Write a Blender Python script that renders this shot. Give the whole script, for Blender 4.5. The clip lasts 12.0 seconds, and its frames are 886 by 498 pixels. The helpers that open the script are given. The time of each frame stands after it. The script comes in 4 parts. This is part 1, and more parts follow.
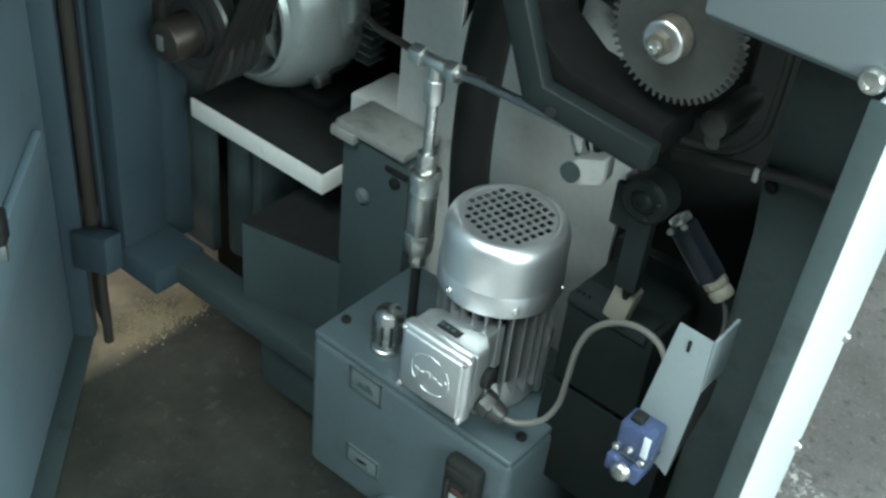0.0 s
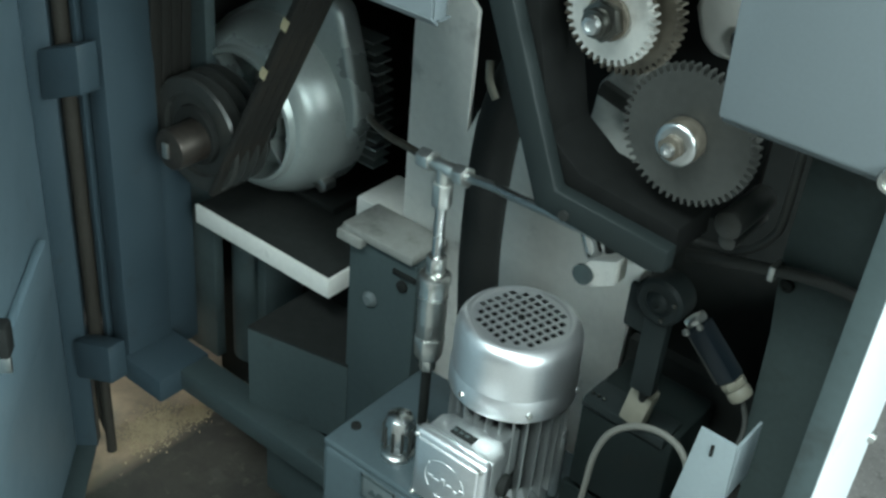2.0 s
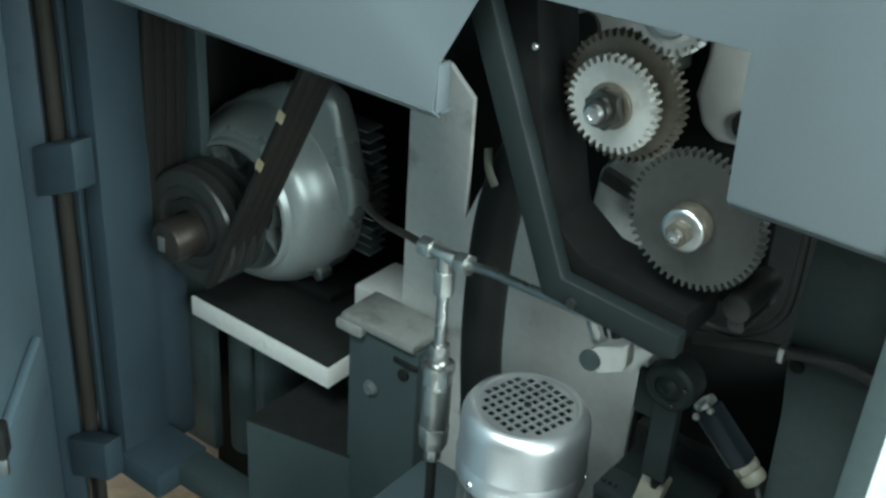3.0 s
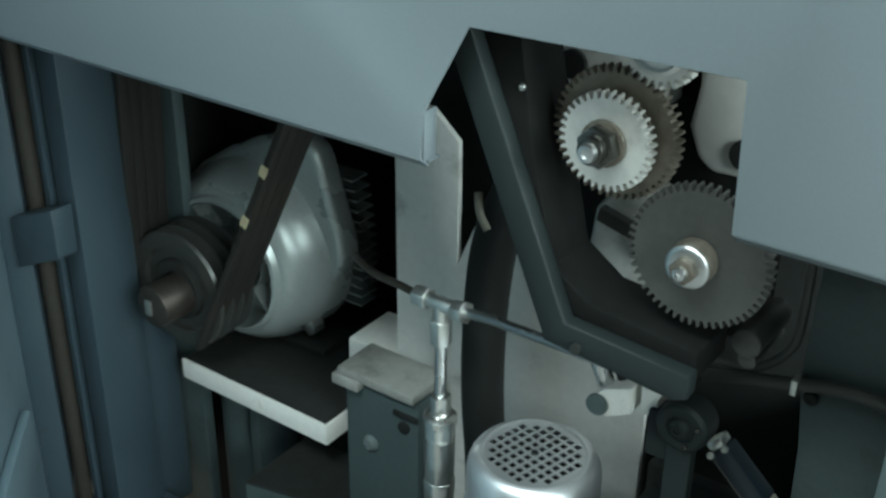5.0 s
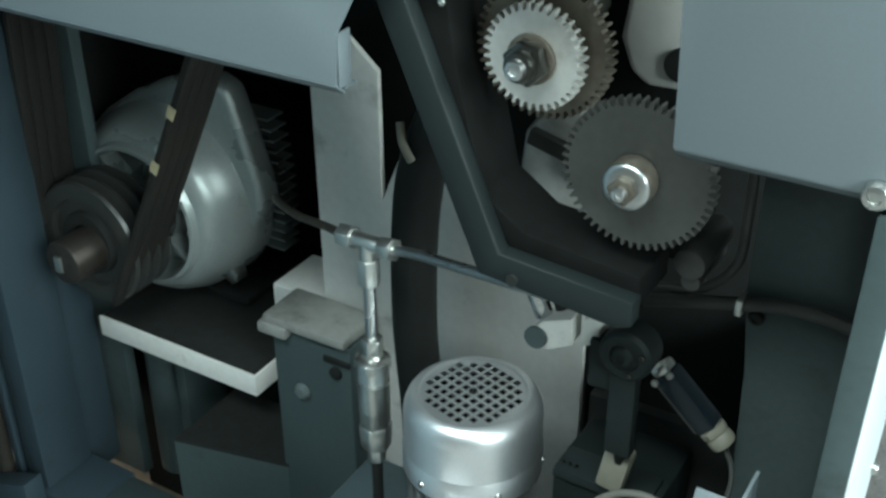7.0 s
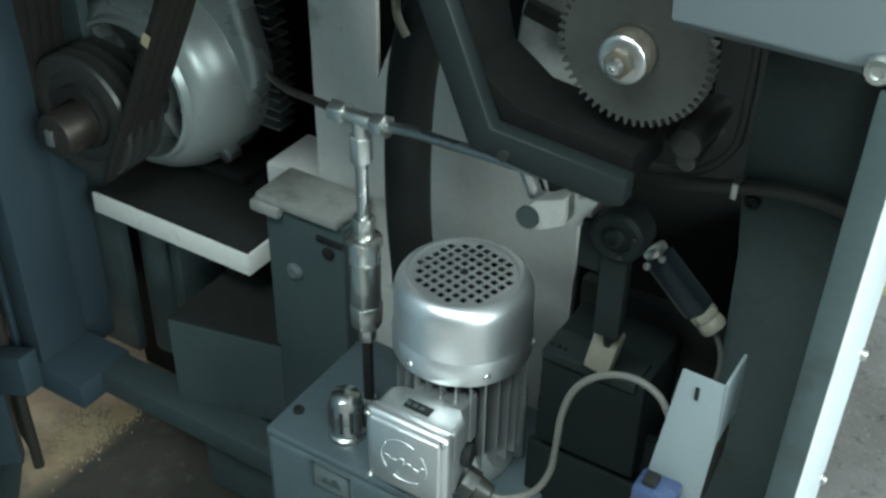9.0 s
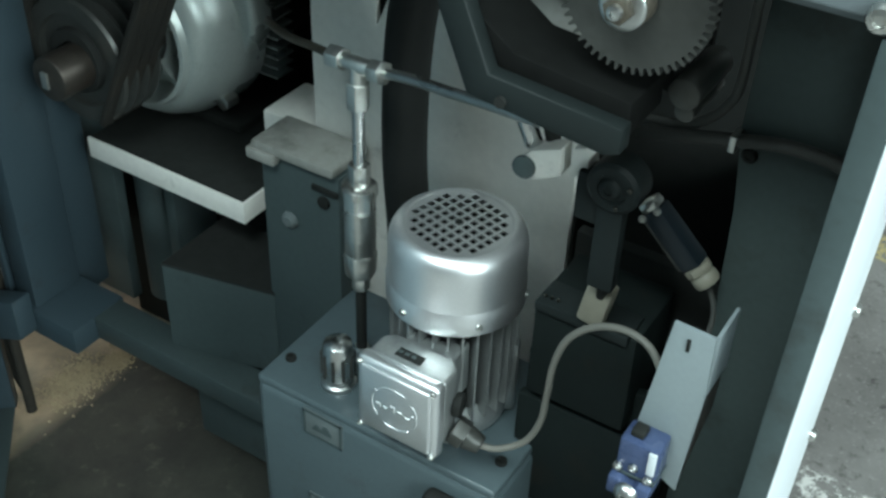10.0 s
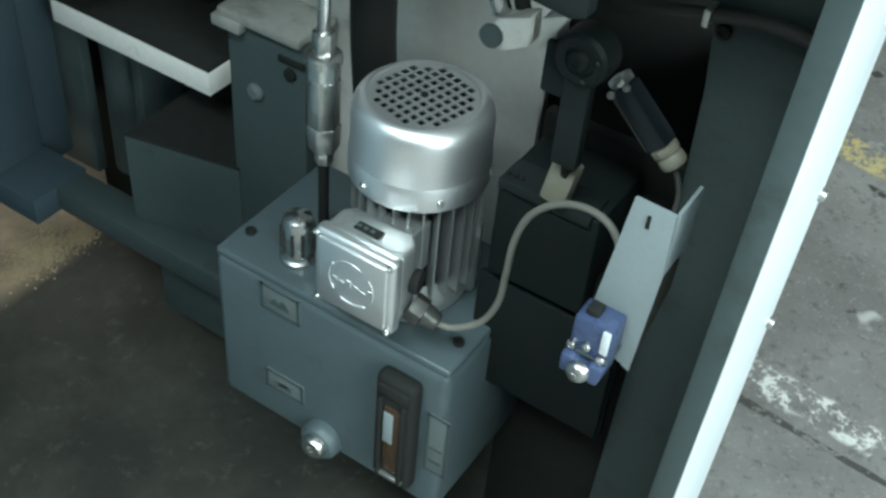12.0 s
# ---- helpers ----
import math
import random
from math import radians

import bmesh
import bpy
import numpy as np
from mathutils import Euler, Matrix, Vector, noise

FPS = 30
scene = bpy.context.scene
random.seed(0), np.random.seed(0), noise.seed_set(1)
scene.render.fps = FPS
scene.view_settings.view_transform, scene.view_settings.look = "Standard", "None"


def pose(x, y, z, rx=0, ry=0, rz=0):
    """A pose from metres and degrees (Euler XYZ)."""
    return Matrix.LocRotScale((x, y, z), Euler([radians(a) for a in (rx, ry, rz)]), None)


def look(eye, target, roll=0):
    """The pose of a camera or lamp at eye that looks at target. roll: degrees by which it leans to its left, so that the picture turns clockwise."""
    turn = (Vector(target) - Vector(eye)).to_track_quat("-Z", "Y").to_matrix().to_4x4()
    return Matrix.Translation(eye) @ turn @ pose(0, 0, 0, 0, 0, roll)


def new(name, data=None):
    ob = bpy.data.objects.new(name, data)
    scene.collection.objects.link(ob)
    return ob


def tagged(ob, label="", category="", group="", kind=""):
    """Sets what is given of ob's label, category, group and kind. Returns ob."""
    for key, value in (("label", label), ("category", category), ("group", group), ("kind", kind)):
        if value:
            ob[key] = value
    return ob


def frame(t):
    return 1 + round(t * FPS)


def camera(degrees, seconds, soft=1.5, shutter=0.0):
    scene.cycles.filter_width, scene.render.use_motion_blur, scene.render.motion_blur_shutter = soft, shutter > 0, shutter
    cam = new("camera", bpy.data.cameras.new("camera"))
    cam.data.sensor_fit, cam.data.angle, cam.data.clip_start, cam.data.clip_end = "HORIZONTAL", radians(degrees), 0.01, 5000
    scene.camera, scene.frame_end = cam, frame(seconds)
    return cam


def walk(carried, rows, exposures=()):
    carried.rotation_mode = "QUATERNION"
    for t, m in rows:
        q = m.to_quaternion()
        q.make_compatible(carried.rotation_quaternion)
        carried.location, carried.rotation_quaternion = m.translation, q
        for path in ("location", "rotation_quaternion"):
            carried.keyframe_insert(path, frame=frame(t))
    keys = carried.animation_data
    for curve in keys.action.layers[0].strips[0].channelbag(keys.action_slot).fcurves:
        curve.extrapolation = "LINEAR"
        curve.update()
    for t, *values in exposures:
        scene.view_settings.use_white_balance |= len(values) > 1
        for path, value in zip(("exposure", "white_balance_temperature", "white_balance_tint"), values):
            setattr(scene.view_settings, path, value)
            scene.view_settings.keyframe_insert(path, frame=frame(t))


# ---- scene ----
cam = camera(42.0, 12.0, soft=2.7)
PATH = [
    (0, (0.195, -0.197, 1.407), (-0.729, 1.074, 0.17), 6.7),
    (0.5, (0.189, -0.194, 1.405), (-0.737, 1.071, 0.163), 6.5),
    (1, (0.185, -0.196, 1.408), (-0.773, 1.081, 0.203), 6.3),
    (1.5, (0.184, -0.198, 1.414), (-0.795, 1.123, 0.274), 5.9),
    (2, (0.175, -0.195, 1.407), (-0.817, 1.146, 0.303), 5.3),
    (2.5, (0.162, -0.194, 1.401), (-0.842, 1.174, 0.342), 4.1),
    (3, (0.155, -0.197, 1.412), (-0.87, 1.208, 0.425), 3.9),
    (5, (0.13, -0.175, 1.405), (-0.898, 1.268, 0.478), 0.7),
    (5.5, (0.101, -0.161, 1.39), (-0.926, 1.294, 0.479), -0.5),
    (6, (0.094, -0.146, 1.384), (-0.867, 1.348, 0.465), -0.4),
    (6.5, (0.097, -0.134, 1.375), (-0.813, 1.36, 0.406), -0.1),
    (7, (0.102, -0.134, 1.37), (-0.792, 1.339, 0.354), -0.3),
    (9, (0.108, -0.123, 1.348), (-0.738, 1.262, 0.179), 0.9),
    (9.5, (0.109, -0.122, 1.343), (-0.721, 1.243, 0.139), 2.0),
    (10, (0.112, -0.124, 1.337), (-0.707, 1.229, 0.113), 2.3),
    (10.5, (0.116, -0.119, 1.325), (-0.665, 1.224, 0.065), 3.0),
    (11, (0.123, -0.112, 1.321), (-0.639, 1.221, 0.039), 3.4),
    (11.5, (0.127, -0.11, 1.306), (-0.613, 1.197, -0.014), 4.2),
    (12, (0.129, -0.109, 1.3), (-0.6, 1.173, -0.051), 5.6),
]
walk(cam, [(t, look(eye, target, roll)) for t, eye, target, roll in PATH],
     [(0.0, 0.0), (3.0, -0.02), (7.0, -0.07), (9.0, -0.16), (11.5, -0.18), (12.0, -0.08)])

# ---- exposure, world and lights ----
scene.view_settings.exposure = 0.0
world = bpy.data.worlds.new("hall_daylight")
scene.world = world
world.use_nodes = True
wn, wl = world.node_tree.nodes, world.node_tree.links
sky = wn.new("ShaderNodeTexSky")
sky.sky_type, sky.sun_disc, sky.sun_elevation, sky.sun_rotation = "NISHITA", False, radians(35), radians(90)
wl.new(sky.outputs[0], wn["Background"].inputs[0])
wn["Background"].inputs[1].default_value = 0.1


def window_light(name, eye, target, w, h, power, colour):
    data = bpy.data.lights.new(name, "AREA")
    data.shape, data.size, data.size_y, data.energy, data.color = "RECTANGLE", w, h, power, colour
    ob = new(name, data)
    ob.matrix_world = look(eye, target)
    return ob


COOL = (0.775, 0.95, 0.965)
window_light("window_light_east", (4.6, -0.7, 3.0), (0.0, 0.3, 0.4), 5.0, 2.2, 620, COOL)
# unseen overhead strip, set high for the broad highlight on the pump motor
window_light("overhead_light_south", (-0.2, -1.7, 4.2), (-0.3, 0.5, 0.6), 3.2, 0.75, 232, COOL)
window_light("window_light_west", (-5.6, 3.0, 2.3), (-1.1, 0.8, 0.0), 3.0, 1.6, 90, (1.0, 0.96, 0.88))

# ---- materials ----


def mat(name, base, rough=0.5, metal=0.0, scale=40.0, vary=0.12, bump=0.05, dirt=0.0, dirt_colour=(0.02, 0.018, 0.014), coarse=6.0, streak=1.0, spec=0.5):
    """Base colour with fine grain, coarse blotches and dirt, all at real size."""
    m = bpy.data.materials.new(name)
    m.use_nodes = True
    n, l = m.node_tree.nodes, m.node_tree.links
    b = n["Principled BSDF"]
    b.inputs["Metallic"].default_value = metal
    b.inputs["Specular IOR Level"].default_value = spec
    co = n.new("ShaderNodeTexCoord")
    mp = n.new("ShaderNodeMapping")
    mp.inputs["Scale"].default_value = (1, 1, streak)
    l.new(co.outputs["Object"], mp.inputs[0])
    fine = n.new("ShaderNodeTexNoise")
    fine.inputs["Scale"].default_value, fine.inputs["Detail"].default_value = scale, 5
    big = n.new("ShaderNodeTexNoise")
    big.inputs["Scale"].default_value, big.inputs["Detail"].default_value = coarse, 6
    l.new(mp.outputs[0], fine.inputs[0]), l.new(mp.outputs[0], big.inputs[0])
    rnd = n.new("ShaderNodeObjectInfo")
    add = n.new("ShaderNodeMath")
    add.operation = "ADD"
    l.new(fine.outputs[0], add.inputs[0]), l.new(big.outputs[0], add.inputs[1])
    rm = n.new("ShaderNodeMapRange")
    rm.inputs[1].default_value, rm.inputs[2].default_value = 0.6, 1.4
    rm.inputs[3].default_value, rm.inputs[4].default_value = 1 - vary, 1 + vary
    l.new(add.outputs[0], rm.inputs[0])
    mul = n.new("ShaderNodeMix")
    mul.data_type, mul.blend_type = "RGBA", "MULTIPLY"
    mul.inputs[0].default_value = 1
    mul.inputs[6].default_value = (*base, 1)
    l.new(rm.outputs[0], mul.inputs[7])
    out = mul.outputs[2]
    if dirt > 0:
        dn = n.new("ShaderNodeTexNoise")
        dn.inputs["Scale"].default_value, dn.inputs["Detail"].default_value, dn.inputs["Roughness"].default_value = coarse * 2.3, 8, 0.65
        l.new(mp.outputs[0], dn.inputs[0])
        dr = n.new("ShaderNodeMapRange")
        dr.inputs[1].default_value, dr.inputs[2].default_value = 0.62 - 0.25 * dirt, 0.75
        dr.inputs[4].default_value = min(1.0, 0.4 + dirt)
        l.new(dn.outputs[0], dr.inputs[0])
        dm = n.new("ShaderNodeMix")
        dm.data_type = "RGBA"
        l.new(dr.outputs[0], dm.inputs[0]), l.new(out, dm.inputs[6])
        dm.inputs[7].default_value = (*dirt_colour, 1)
        out = dm.outputs[2]
    l.new(out, b.inputs["Base Color"])
    rr = n.new("ShaderNodeMapRange")
    rr.inputs[1].default_value, rr.inputs[2].default_value = 0.3, 0.7
    rr.inputs[3].default_value, rr.inputs[4].default_value = max(0.05, rough - 0.08), min(1, rough + 0.1)
    l.new(big.outputs[0], rr.inputs[0]), l.new(rr.outputs[0], b.inputs["Roughness"])
    if bump:
        bp = n.new("ShaderNodeBump")
        bp.inputs["Strength"].default_value, bp.inputs["Distance"].default_value = bump, 0.002
        l.new(fine.outputs[0], bp.inputs["Height"]), l.new(bp.outputs[0], b.inputs["Normal"])
    return m


GUARD = mat("guard_paint", (0.150, 0.176, 0.186), 0.42, scale=300, vary=0.05, bump=0.04, coarse=5)
BLUE = mat("cabinet_paint", (0.036, 0.056, 0.068), 0.45, scale=200, vary=0.1, bump=0.05, dirt=0.15)
TANK = mat("tank_paint", (0.077, 0.105, 0.114), 0.38, scale=160, vary=0.09, bump=0.06, dirt=0.2, dirt_colour=(0.05, 0.05, 0.045))
# one green paint twice: darkened for the shaded recess, lightened for the lit panel
SHADEGREEN = mat("shaded_green_paint", (0.010, 0.0142, 0.0135), 0.6, scale=120, vary=0.15, bump=0.06, dirt=0.2, spec=0.1)
LITGREEN = mat("lit_green_paint", (0.048, 0.065, 0.062), 0.55, scale=140, vary=0.12, bump=0.05, dirt=0.2, spec=0.25)
# near-black for the shade in the recesses round the gears
RECESSBLACK = mat("recess_shade_black", (0.0075, 0.008, 0.0075), 0.75, scale=60, vary=0.3, bump=0.1, spec=0.08)
ARM = mat("arm_paint", (0.0135, 0.018, 0.0178), 0.5, scale=140, vary=0.1, bump=0.05, spec=0.2)
CAST = mat("castings_grey_paint", (0.050, 0.069, 0.070), 0.5, scale=120, vary=0.12, bump=0.08, dirt=0.2)
CREAM = mat("cream_casting_paint", (0.72, 0.71, 0.66), 0.55, scale=90, vary=0.08, bump=0.1, dirt=0.12, dirt_colour=(0.16, 0.15, 0.13))
# black parts; also stands in for shade inside the cabinet
BLACK = mat("black_and_shade", (0.022, 0.0235, 0.022), 0.7, scale=60, vary=0.2, bump=0.1, spec=0.1)
RUBBER = mat("black_rubber", (0.014, 0.015, 0.014), 0.6, scale=150, vary=0.15, bump=0.08, spec=0.2)
BELT = mat("belt_rubber", (0.024, 0.023, 0.020), 0.75, scale=150, vary=0.25, bump=0.1, dirt=0.2, dirt_colour=(0.045, 0.035, 0.025), spec=0.2)
ALU = mat("silver_motor_paint", (0.92, 0.93, 0.935), 0.36, 0.95, scale=400, vary=0.05, bump=0.0, coarse=9)
ALUCAST = mat("cast_aluminium", (0.42, 0.44, 0.435), 0.4, 0.75, scale=250, vary=0.12, bump=0.1, dirt=0.1, dirt_colour=(0.1, 0.1, 0.1))
BELL = mat("motor_bell_paint", (0.38, 0.42, 0.40), 0.30, 0.4, scale=150, vary=0.08, bump=0.015, dirt=0.03)
STEEL = mat("bright_steel", (0.58, 0.59, 0.58), 0.27, 1.0, scale=200, vary=0.1, bump=0.04, dirt=0.05)
ZINC = mat("zinc_plate", (0.62, 0.63, 0.60), 0.3, 0.95, scale=220, vary=0.12, bump=0.05, dirt=0.1, dirt_colour=(0.15, 0.14, 0.12))
GEARLIGHT = mat("worn_gear_steel", (0.62, 0.61, 0.57), 0.42, 0.6, scale=130, vary=0.12, bump=0.1, dirt=0.25, dirt_colour=(0.10, 0.09, 0.07), coarse=14)
GEARDARK = mat("oiled_gear_steel", (0.072, 0.074, 0.068), 0.36, 0.5, scale=130, vary=0.15, bump=0.08, dirt=0.2)
GEARBROWN = mat("greasy_gear_steel", (0.16, 0.14, 0.11), 0.4, 0.6, scale=130, vary=0.2, bump=0.08, dirt=0.45)
NUT = mat("dark_oiled_nut_steel", (0.11, 0.11, 0.10), 0.24, 1.0, scale=160, vary=0.25, bump=0.05, dirt=0.2)
SHAFT = mat("rusty_shaft_steel", (0.095, 0.082, 0.07), 0.34, 0.8, scale=120, vary=0.2, bump=0.08, dirt=0.25, dirt_colour=(0.16, 0.09, 0.05))
SWITCHBLUE = mat("switch_blue_plastic", (0.052, 0.075, 0.15), 0.28, scale=200, vary=0.08, bump=0.03)
SENSORBLUE = mat("sensor_navy_body", (0.007, 0.013, 0.018), 0.4, scale=200, vary=0.1, bump=0.03)
WHITEPAINT = mat("outer_panel_paint", (0.62, 0.66, 0.68), 0.4, scale=260, vary=0.04, bump=0.04, dirt=0.06, dirt_colour=(0.3, 0.31, 0.31))
BRACKET = mat("bracket_paint", (0.24, 0.28, 0.29), 0.4, scale=220, vary=0.06, bump=0.04)
DOORPAINT = mat("door_inner_paint", (0.185, 0.262, 0.302), 0.42, scale=260, vary=0.06, bump=0.04, dirt=0.1, dirt_colour=(0.07, 0.085, 0.09))
SAWDUST = mat("wood_chips", (0.44, 0.35, 0.22), 0.8, scale=90, vary=0.2, bump=0.1)
LEDGE = mat("worn_ledge_paint", (0.25, 0.25, 0.23), 0.55, scale=90, vary=0.15, bump=0.1, dirt=0.6, dirt_colour=(0.07, 0.07, 0.06))
CABLE = mat("grey_cable_sheath", (0.155, 0.15, 0.13), 0.5, scale=200, vary=0.1, bump=0.04)
PLASTIC = mat("cream_plastic", (0.22, 0.205, 0.16), 0.5, scale=150, vary=0.1, bump=0.04)
WALLPAINT = mat("hall_wall_paint", (0.20, 0.213, 0.21), 0.8, scale=20, vary=0.1, bump=0.1, coarse=1.2)
RODBROWN = mat("browned_steel_bar", (0.03, 0.027, 0.022), 0.6, 0.0, scale=120, vary=0.2, bump=0.08, dirt=0.2, spec=0.2)
AMBER = mat("amber_oil_glass", (0.055, 0.032, 0.019), 0.2, scale=60, vary=0.2, bump=0.0)
CONDUIT = mat("conduit_sheath", (0.047, 0.048, 0.043), 0.55, scale=200, vary=0.12, bump=0.05)
SIGN = mat("sign_plate_paint", (0.115, 0.137, 0.138), 0.45, scale=220, vary=0.08, bump=0.04)
YELLOWMARK = mat("belt_print", (0.5, 0.42, 0.26), 0.6, scale=100, vary=0.2, bump=0.0)


def floor_material():
    """Worn concrete with oil stains and painted shade round the machine, a painted lit patch, a worn yellow line and
    flaked white paint.
    """
    m = bpy.data.materials.new("worn_concrete")
    m.use_nodes = True
    n, l = m.node_tree.nodes, m.node_tree.links
    b = n["Principled BSDF"]
    co = n.new("ShaderNodeTexCoord")

    def noise_at(scale, detail=6, rough=0.6):
        t = n.new("ShaderNodeTexNoise")
        t.inputs["Scale"].default_value, t.inputs["Detail"].default_value, t.inputs["Roughness"].default_value = scale, detail, rough
        l.new(co.outputs["Object"], t.inputs[0])
        return t.outputs[0]

    def ramp(src, lo, hi, a=0.0, z=1.0):
        r = n.new("ShaderNodeMapRange")
        r.inputs[1].default_value, r.inputs[2].default_value, r.inputs[3].default_value, r.inputs[4].default_value = lo, hi, a, z
        l.new(src, r.inputs[0])
        return r.outputs[0]

    def math_node(op, a, c):
        q = n.new("ShaderNodeMath")
        q.operation = op
        for i, v in enumerate((a, c)):
            if isinstance(v, (int, float)):
                q.inputs[i].default_value = v
            else:
                l.new(v, q.inputs[i])
        return q.outputs[0]

    def blend(fac, a, c):
        q = n.new("ShaderNodeMix")
        q.data_type = "RGBA"
        l.new(fac, q.inputs[0])
        for i, v in ((6, a), (7, c)):
            if isinstance(v, tuple):
                q.inputs[i].default_value = (*v, 1)
            else:
                l.new(v, q.inputs[i])
        return q.outputs[2]

    sep = n.new("ShaderNodeSeparateXYZ")
    l.new(co.outputs["Object"], sep.inputs[0])
    X, Y = sep.outputs[0], sep.outputs[1]
    wob = math_node("MULTIPLY", math_node("SUBTRACT", noise_at(7), 0.5), 0.10)
    grey = blend(ramp(noise_at(3.5), 0.35, 0.65), (0.165, 0.16, 0.152), (0.27, 0.265, 0.252))
    grey = blend(ramp(noise_at(45, 8, 0.7), 0.54, 0.70), grey, (0.095, 0.09, 0.085))
    grey = blend(math_node("MULTIPLY", ramp(noise_at(120, 6, 0.7), 0.55, 0.68), 0.55), grey, (0.36, 0.355, 0.34))
    grey = blend(ramp(noise_at(6.5, 3, 0.5), 0.69, 0.73), grey, (0.46, 0.46, 0.44))
    grey = blend(ramp(noise_at(19, 4, 0.5), 0.67, 0.72), grey, (0.05, 0.048, 0.045))
    # oil and painted-in shade under the machine, a pale lit patch at its left
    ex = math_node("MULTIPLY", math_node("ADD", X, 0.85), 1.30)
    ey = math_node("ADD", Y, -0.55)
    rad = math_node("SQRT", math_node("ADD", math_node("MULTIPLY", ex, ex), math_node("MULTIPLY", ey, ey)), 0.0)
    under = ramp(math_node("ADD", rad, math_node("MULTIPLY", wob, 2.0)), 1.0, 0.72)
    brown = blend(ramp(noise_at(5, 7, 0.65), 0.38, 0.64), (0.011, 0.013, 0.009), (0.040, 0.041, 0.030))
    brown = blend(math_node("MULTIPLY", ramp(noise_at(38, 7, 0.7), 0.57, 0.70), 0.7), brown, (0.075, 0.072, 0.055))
    # light on the floor beyond the cabinet, painted as a paler tan
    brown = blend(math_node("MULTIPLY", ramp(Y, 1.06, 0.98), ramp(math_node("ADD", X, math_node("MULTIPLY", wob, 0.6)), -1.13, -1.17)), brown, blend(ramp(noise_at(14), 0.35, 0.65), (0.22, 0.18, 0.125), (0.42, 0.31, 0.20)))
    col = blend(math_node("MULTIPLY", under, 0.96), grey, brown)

    def line(offset, width, slope, flake, colour, base):
        d = math_node("ABSOLUTE", math_node("ADD", math_node("ADD", Y, math_node("MULTIPLY", X, slope)), -offset), 0.0)
        d = math_node("ADD", d, math_node("MULTIPLY", wob, min(1.0, width * 18)))
        near = ramp(d, width, width * 0.7)
        chips = ramp(math_node("ADD", math_node("MULTIPLY", noise_at(70, 8, 0.75), 0.6), math_node("MULTIPLY", noise_at(17, 4, 0.6), 0.4)), flake, flake + 0.05)
        right = ramp(X, -0.2, -0.15)
        return blend(math_node("MULTIPLY", math_node("MULTIPLY", near, chips), right), base, colour)

    col = line(1.985, 0.045, 0.3, 0.475, (0.55, 0.45, 0.20), col)
    col = line(1.302, 0.042, 0.12, 0.505, (0.68, 0.68, 0.65), col)
    col = line(1.232, 0.0085, 0.09, 0.45, (0.06, 0.058, 0.052), col)
    l.new(col, b.inputs["Base Color"])
    b.inputs["Roughness"].default_value = 0.75
    bp = n.new("ShaderNodeBump")
    bp.inputs["Strength"].default_value, bp.inputs["Distance"].default_value = 0.35, 0.004
    l.new(noise_at(60, 8, 0.7), bp.inputs["Height"]), l.new(bp.outputs[0], b.inputs["Normal"])
    return m


FLOOR = floor_material()

# ---- mesh helpers: all shapes are given in world metres ----
ORIGIN = {}
FLOOR_Z = -0.12


def thing(name, at, label, category, group="", kind=""):
    ob = new(name)
    ob.location = at
    ob.empty_display_size = 0.05
    ORIGIN[ob] = Vector(at)
    return tagged(ob, label, category, group, kind)


def link(name, bm, material, smooth=None):
    me = bpy.data.meshes.new(name)
    bmesh.ops.recalc_face_normals(bm, faces=bm.faces)
    bm.to_mesh(me)
    bm.free()
    me.materials.append(material)
    if smooth:
        me.shade_smooth()
        me.set_sharp_from_angle(angle=radians(smooth))
    return new(name, me)


def part(name, bm, material, parent, label="", smooth=40):
    o = ORIGIN[parent]
    bmesh.ops.translate(bm, verts=bm.verts, vec=-o)
    ob = link(name, bm, material, smooth)
    ob.parent = parent
    ORIGIN[ob] = o
    if label:
        tagged(ob, label)
    return ob


def solid(name, bm, material, label, category, kind="", group="", smooth=40):
    ob = link(name, bm, material, smooth)
    ORIGIN[ob] = Vector((0, 0, 0))
    return tagged(ob, label, category, group, kind)


def bevel(bm, w, seg=2, angle=30):
    edges = [e for e in bm.edges if len(e.link_faces) == 2 and e.calc_face_angle(0) > radians(angle)]
    if w > 0 and edges:
        bmesh.ops.bevel(bm, geom=edges, offset=w, segments=seg, affect="EDGES", profile=0.5, clamp_overlap=True)
    return bm


def box(x0, x1, y0, y1, z0, z1, w=0.002, seg=2):
    bm = bmesh.new()
    bmesh.ops.create_cube(bm, size=1)
    bmesh.ops.scale(bm, verts=bm.verts, vec=(x1 - x0, y1 - y0, z1 - z0))
    bmesh.ops.translate(bm, verts=bm.verts, vec=((x0 + x1) / 2, (y0 + y1) / 2, (z0 + z1) / 2))
    return bevel(bm, w, seg)


def tilted(size, m, w=0.002, seg=2):
    """A box of that size at the pose m."""
    bm = box(-size[0] / 2, size[0] / 2, -size[1] / 2, size[1] / 2, -size[2] / 2, size[2] / 2, w, seg)
    bmesh.ops.transform(bm, matrix=m, verts=bm.verts)
    return bm


def frame_from(direction):
    z = Vector(direction).normalized()
    return z.to_track_quat("Z", "Y").to_matrix().to_4x4()


def rod(a, b, r, r2=None, seg=20, w=0.0, turn=0.0):
    """A bar from a to b; seg 6 makes a hexagon."""
    a, b = Vector(a), Vector(b)
    bm = bmesh.new()
    bmesh.ops.create_cone(bm, cap_ends=True, segments=seg, radius1=r, radius2=r if r2 is None else r2, depth=(b - a).length)
    m = Matrix.Translation((a + b) / 2) @ frame_from(b - a) @ pose(0, 0, 0, 0, 0, turn)
    bmesh.ops.transform(bm, matrix=m, verts=bm.verts)
    return bevel(bm, w, 2, 50)


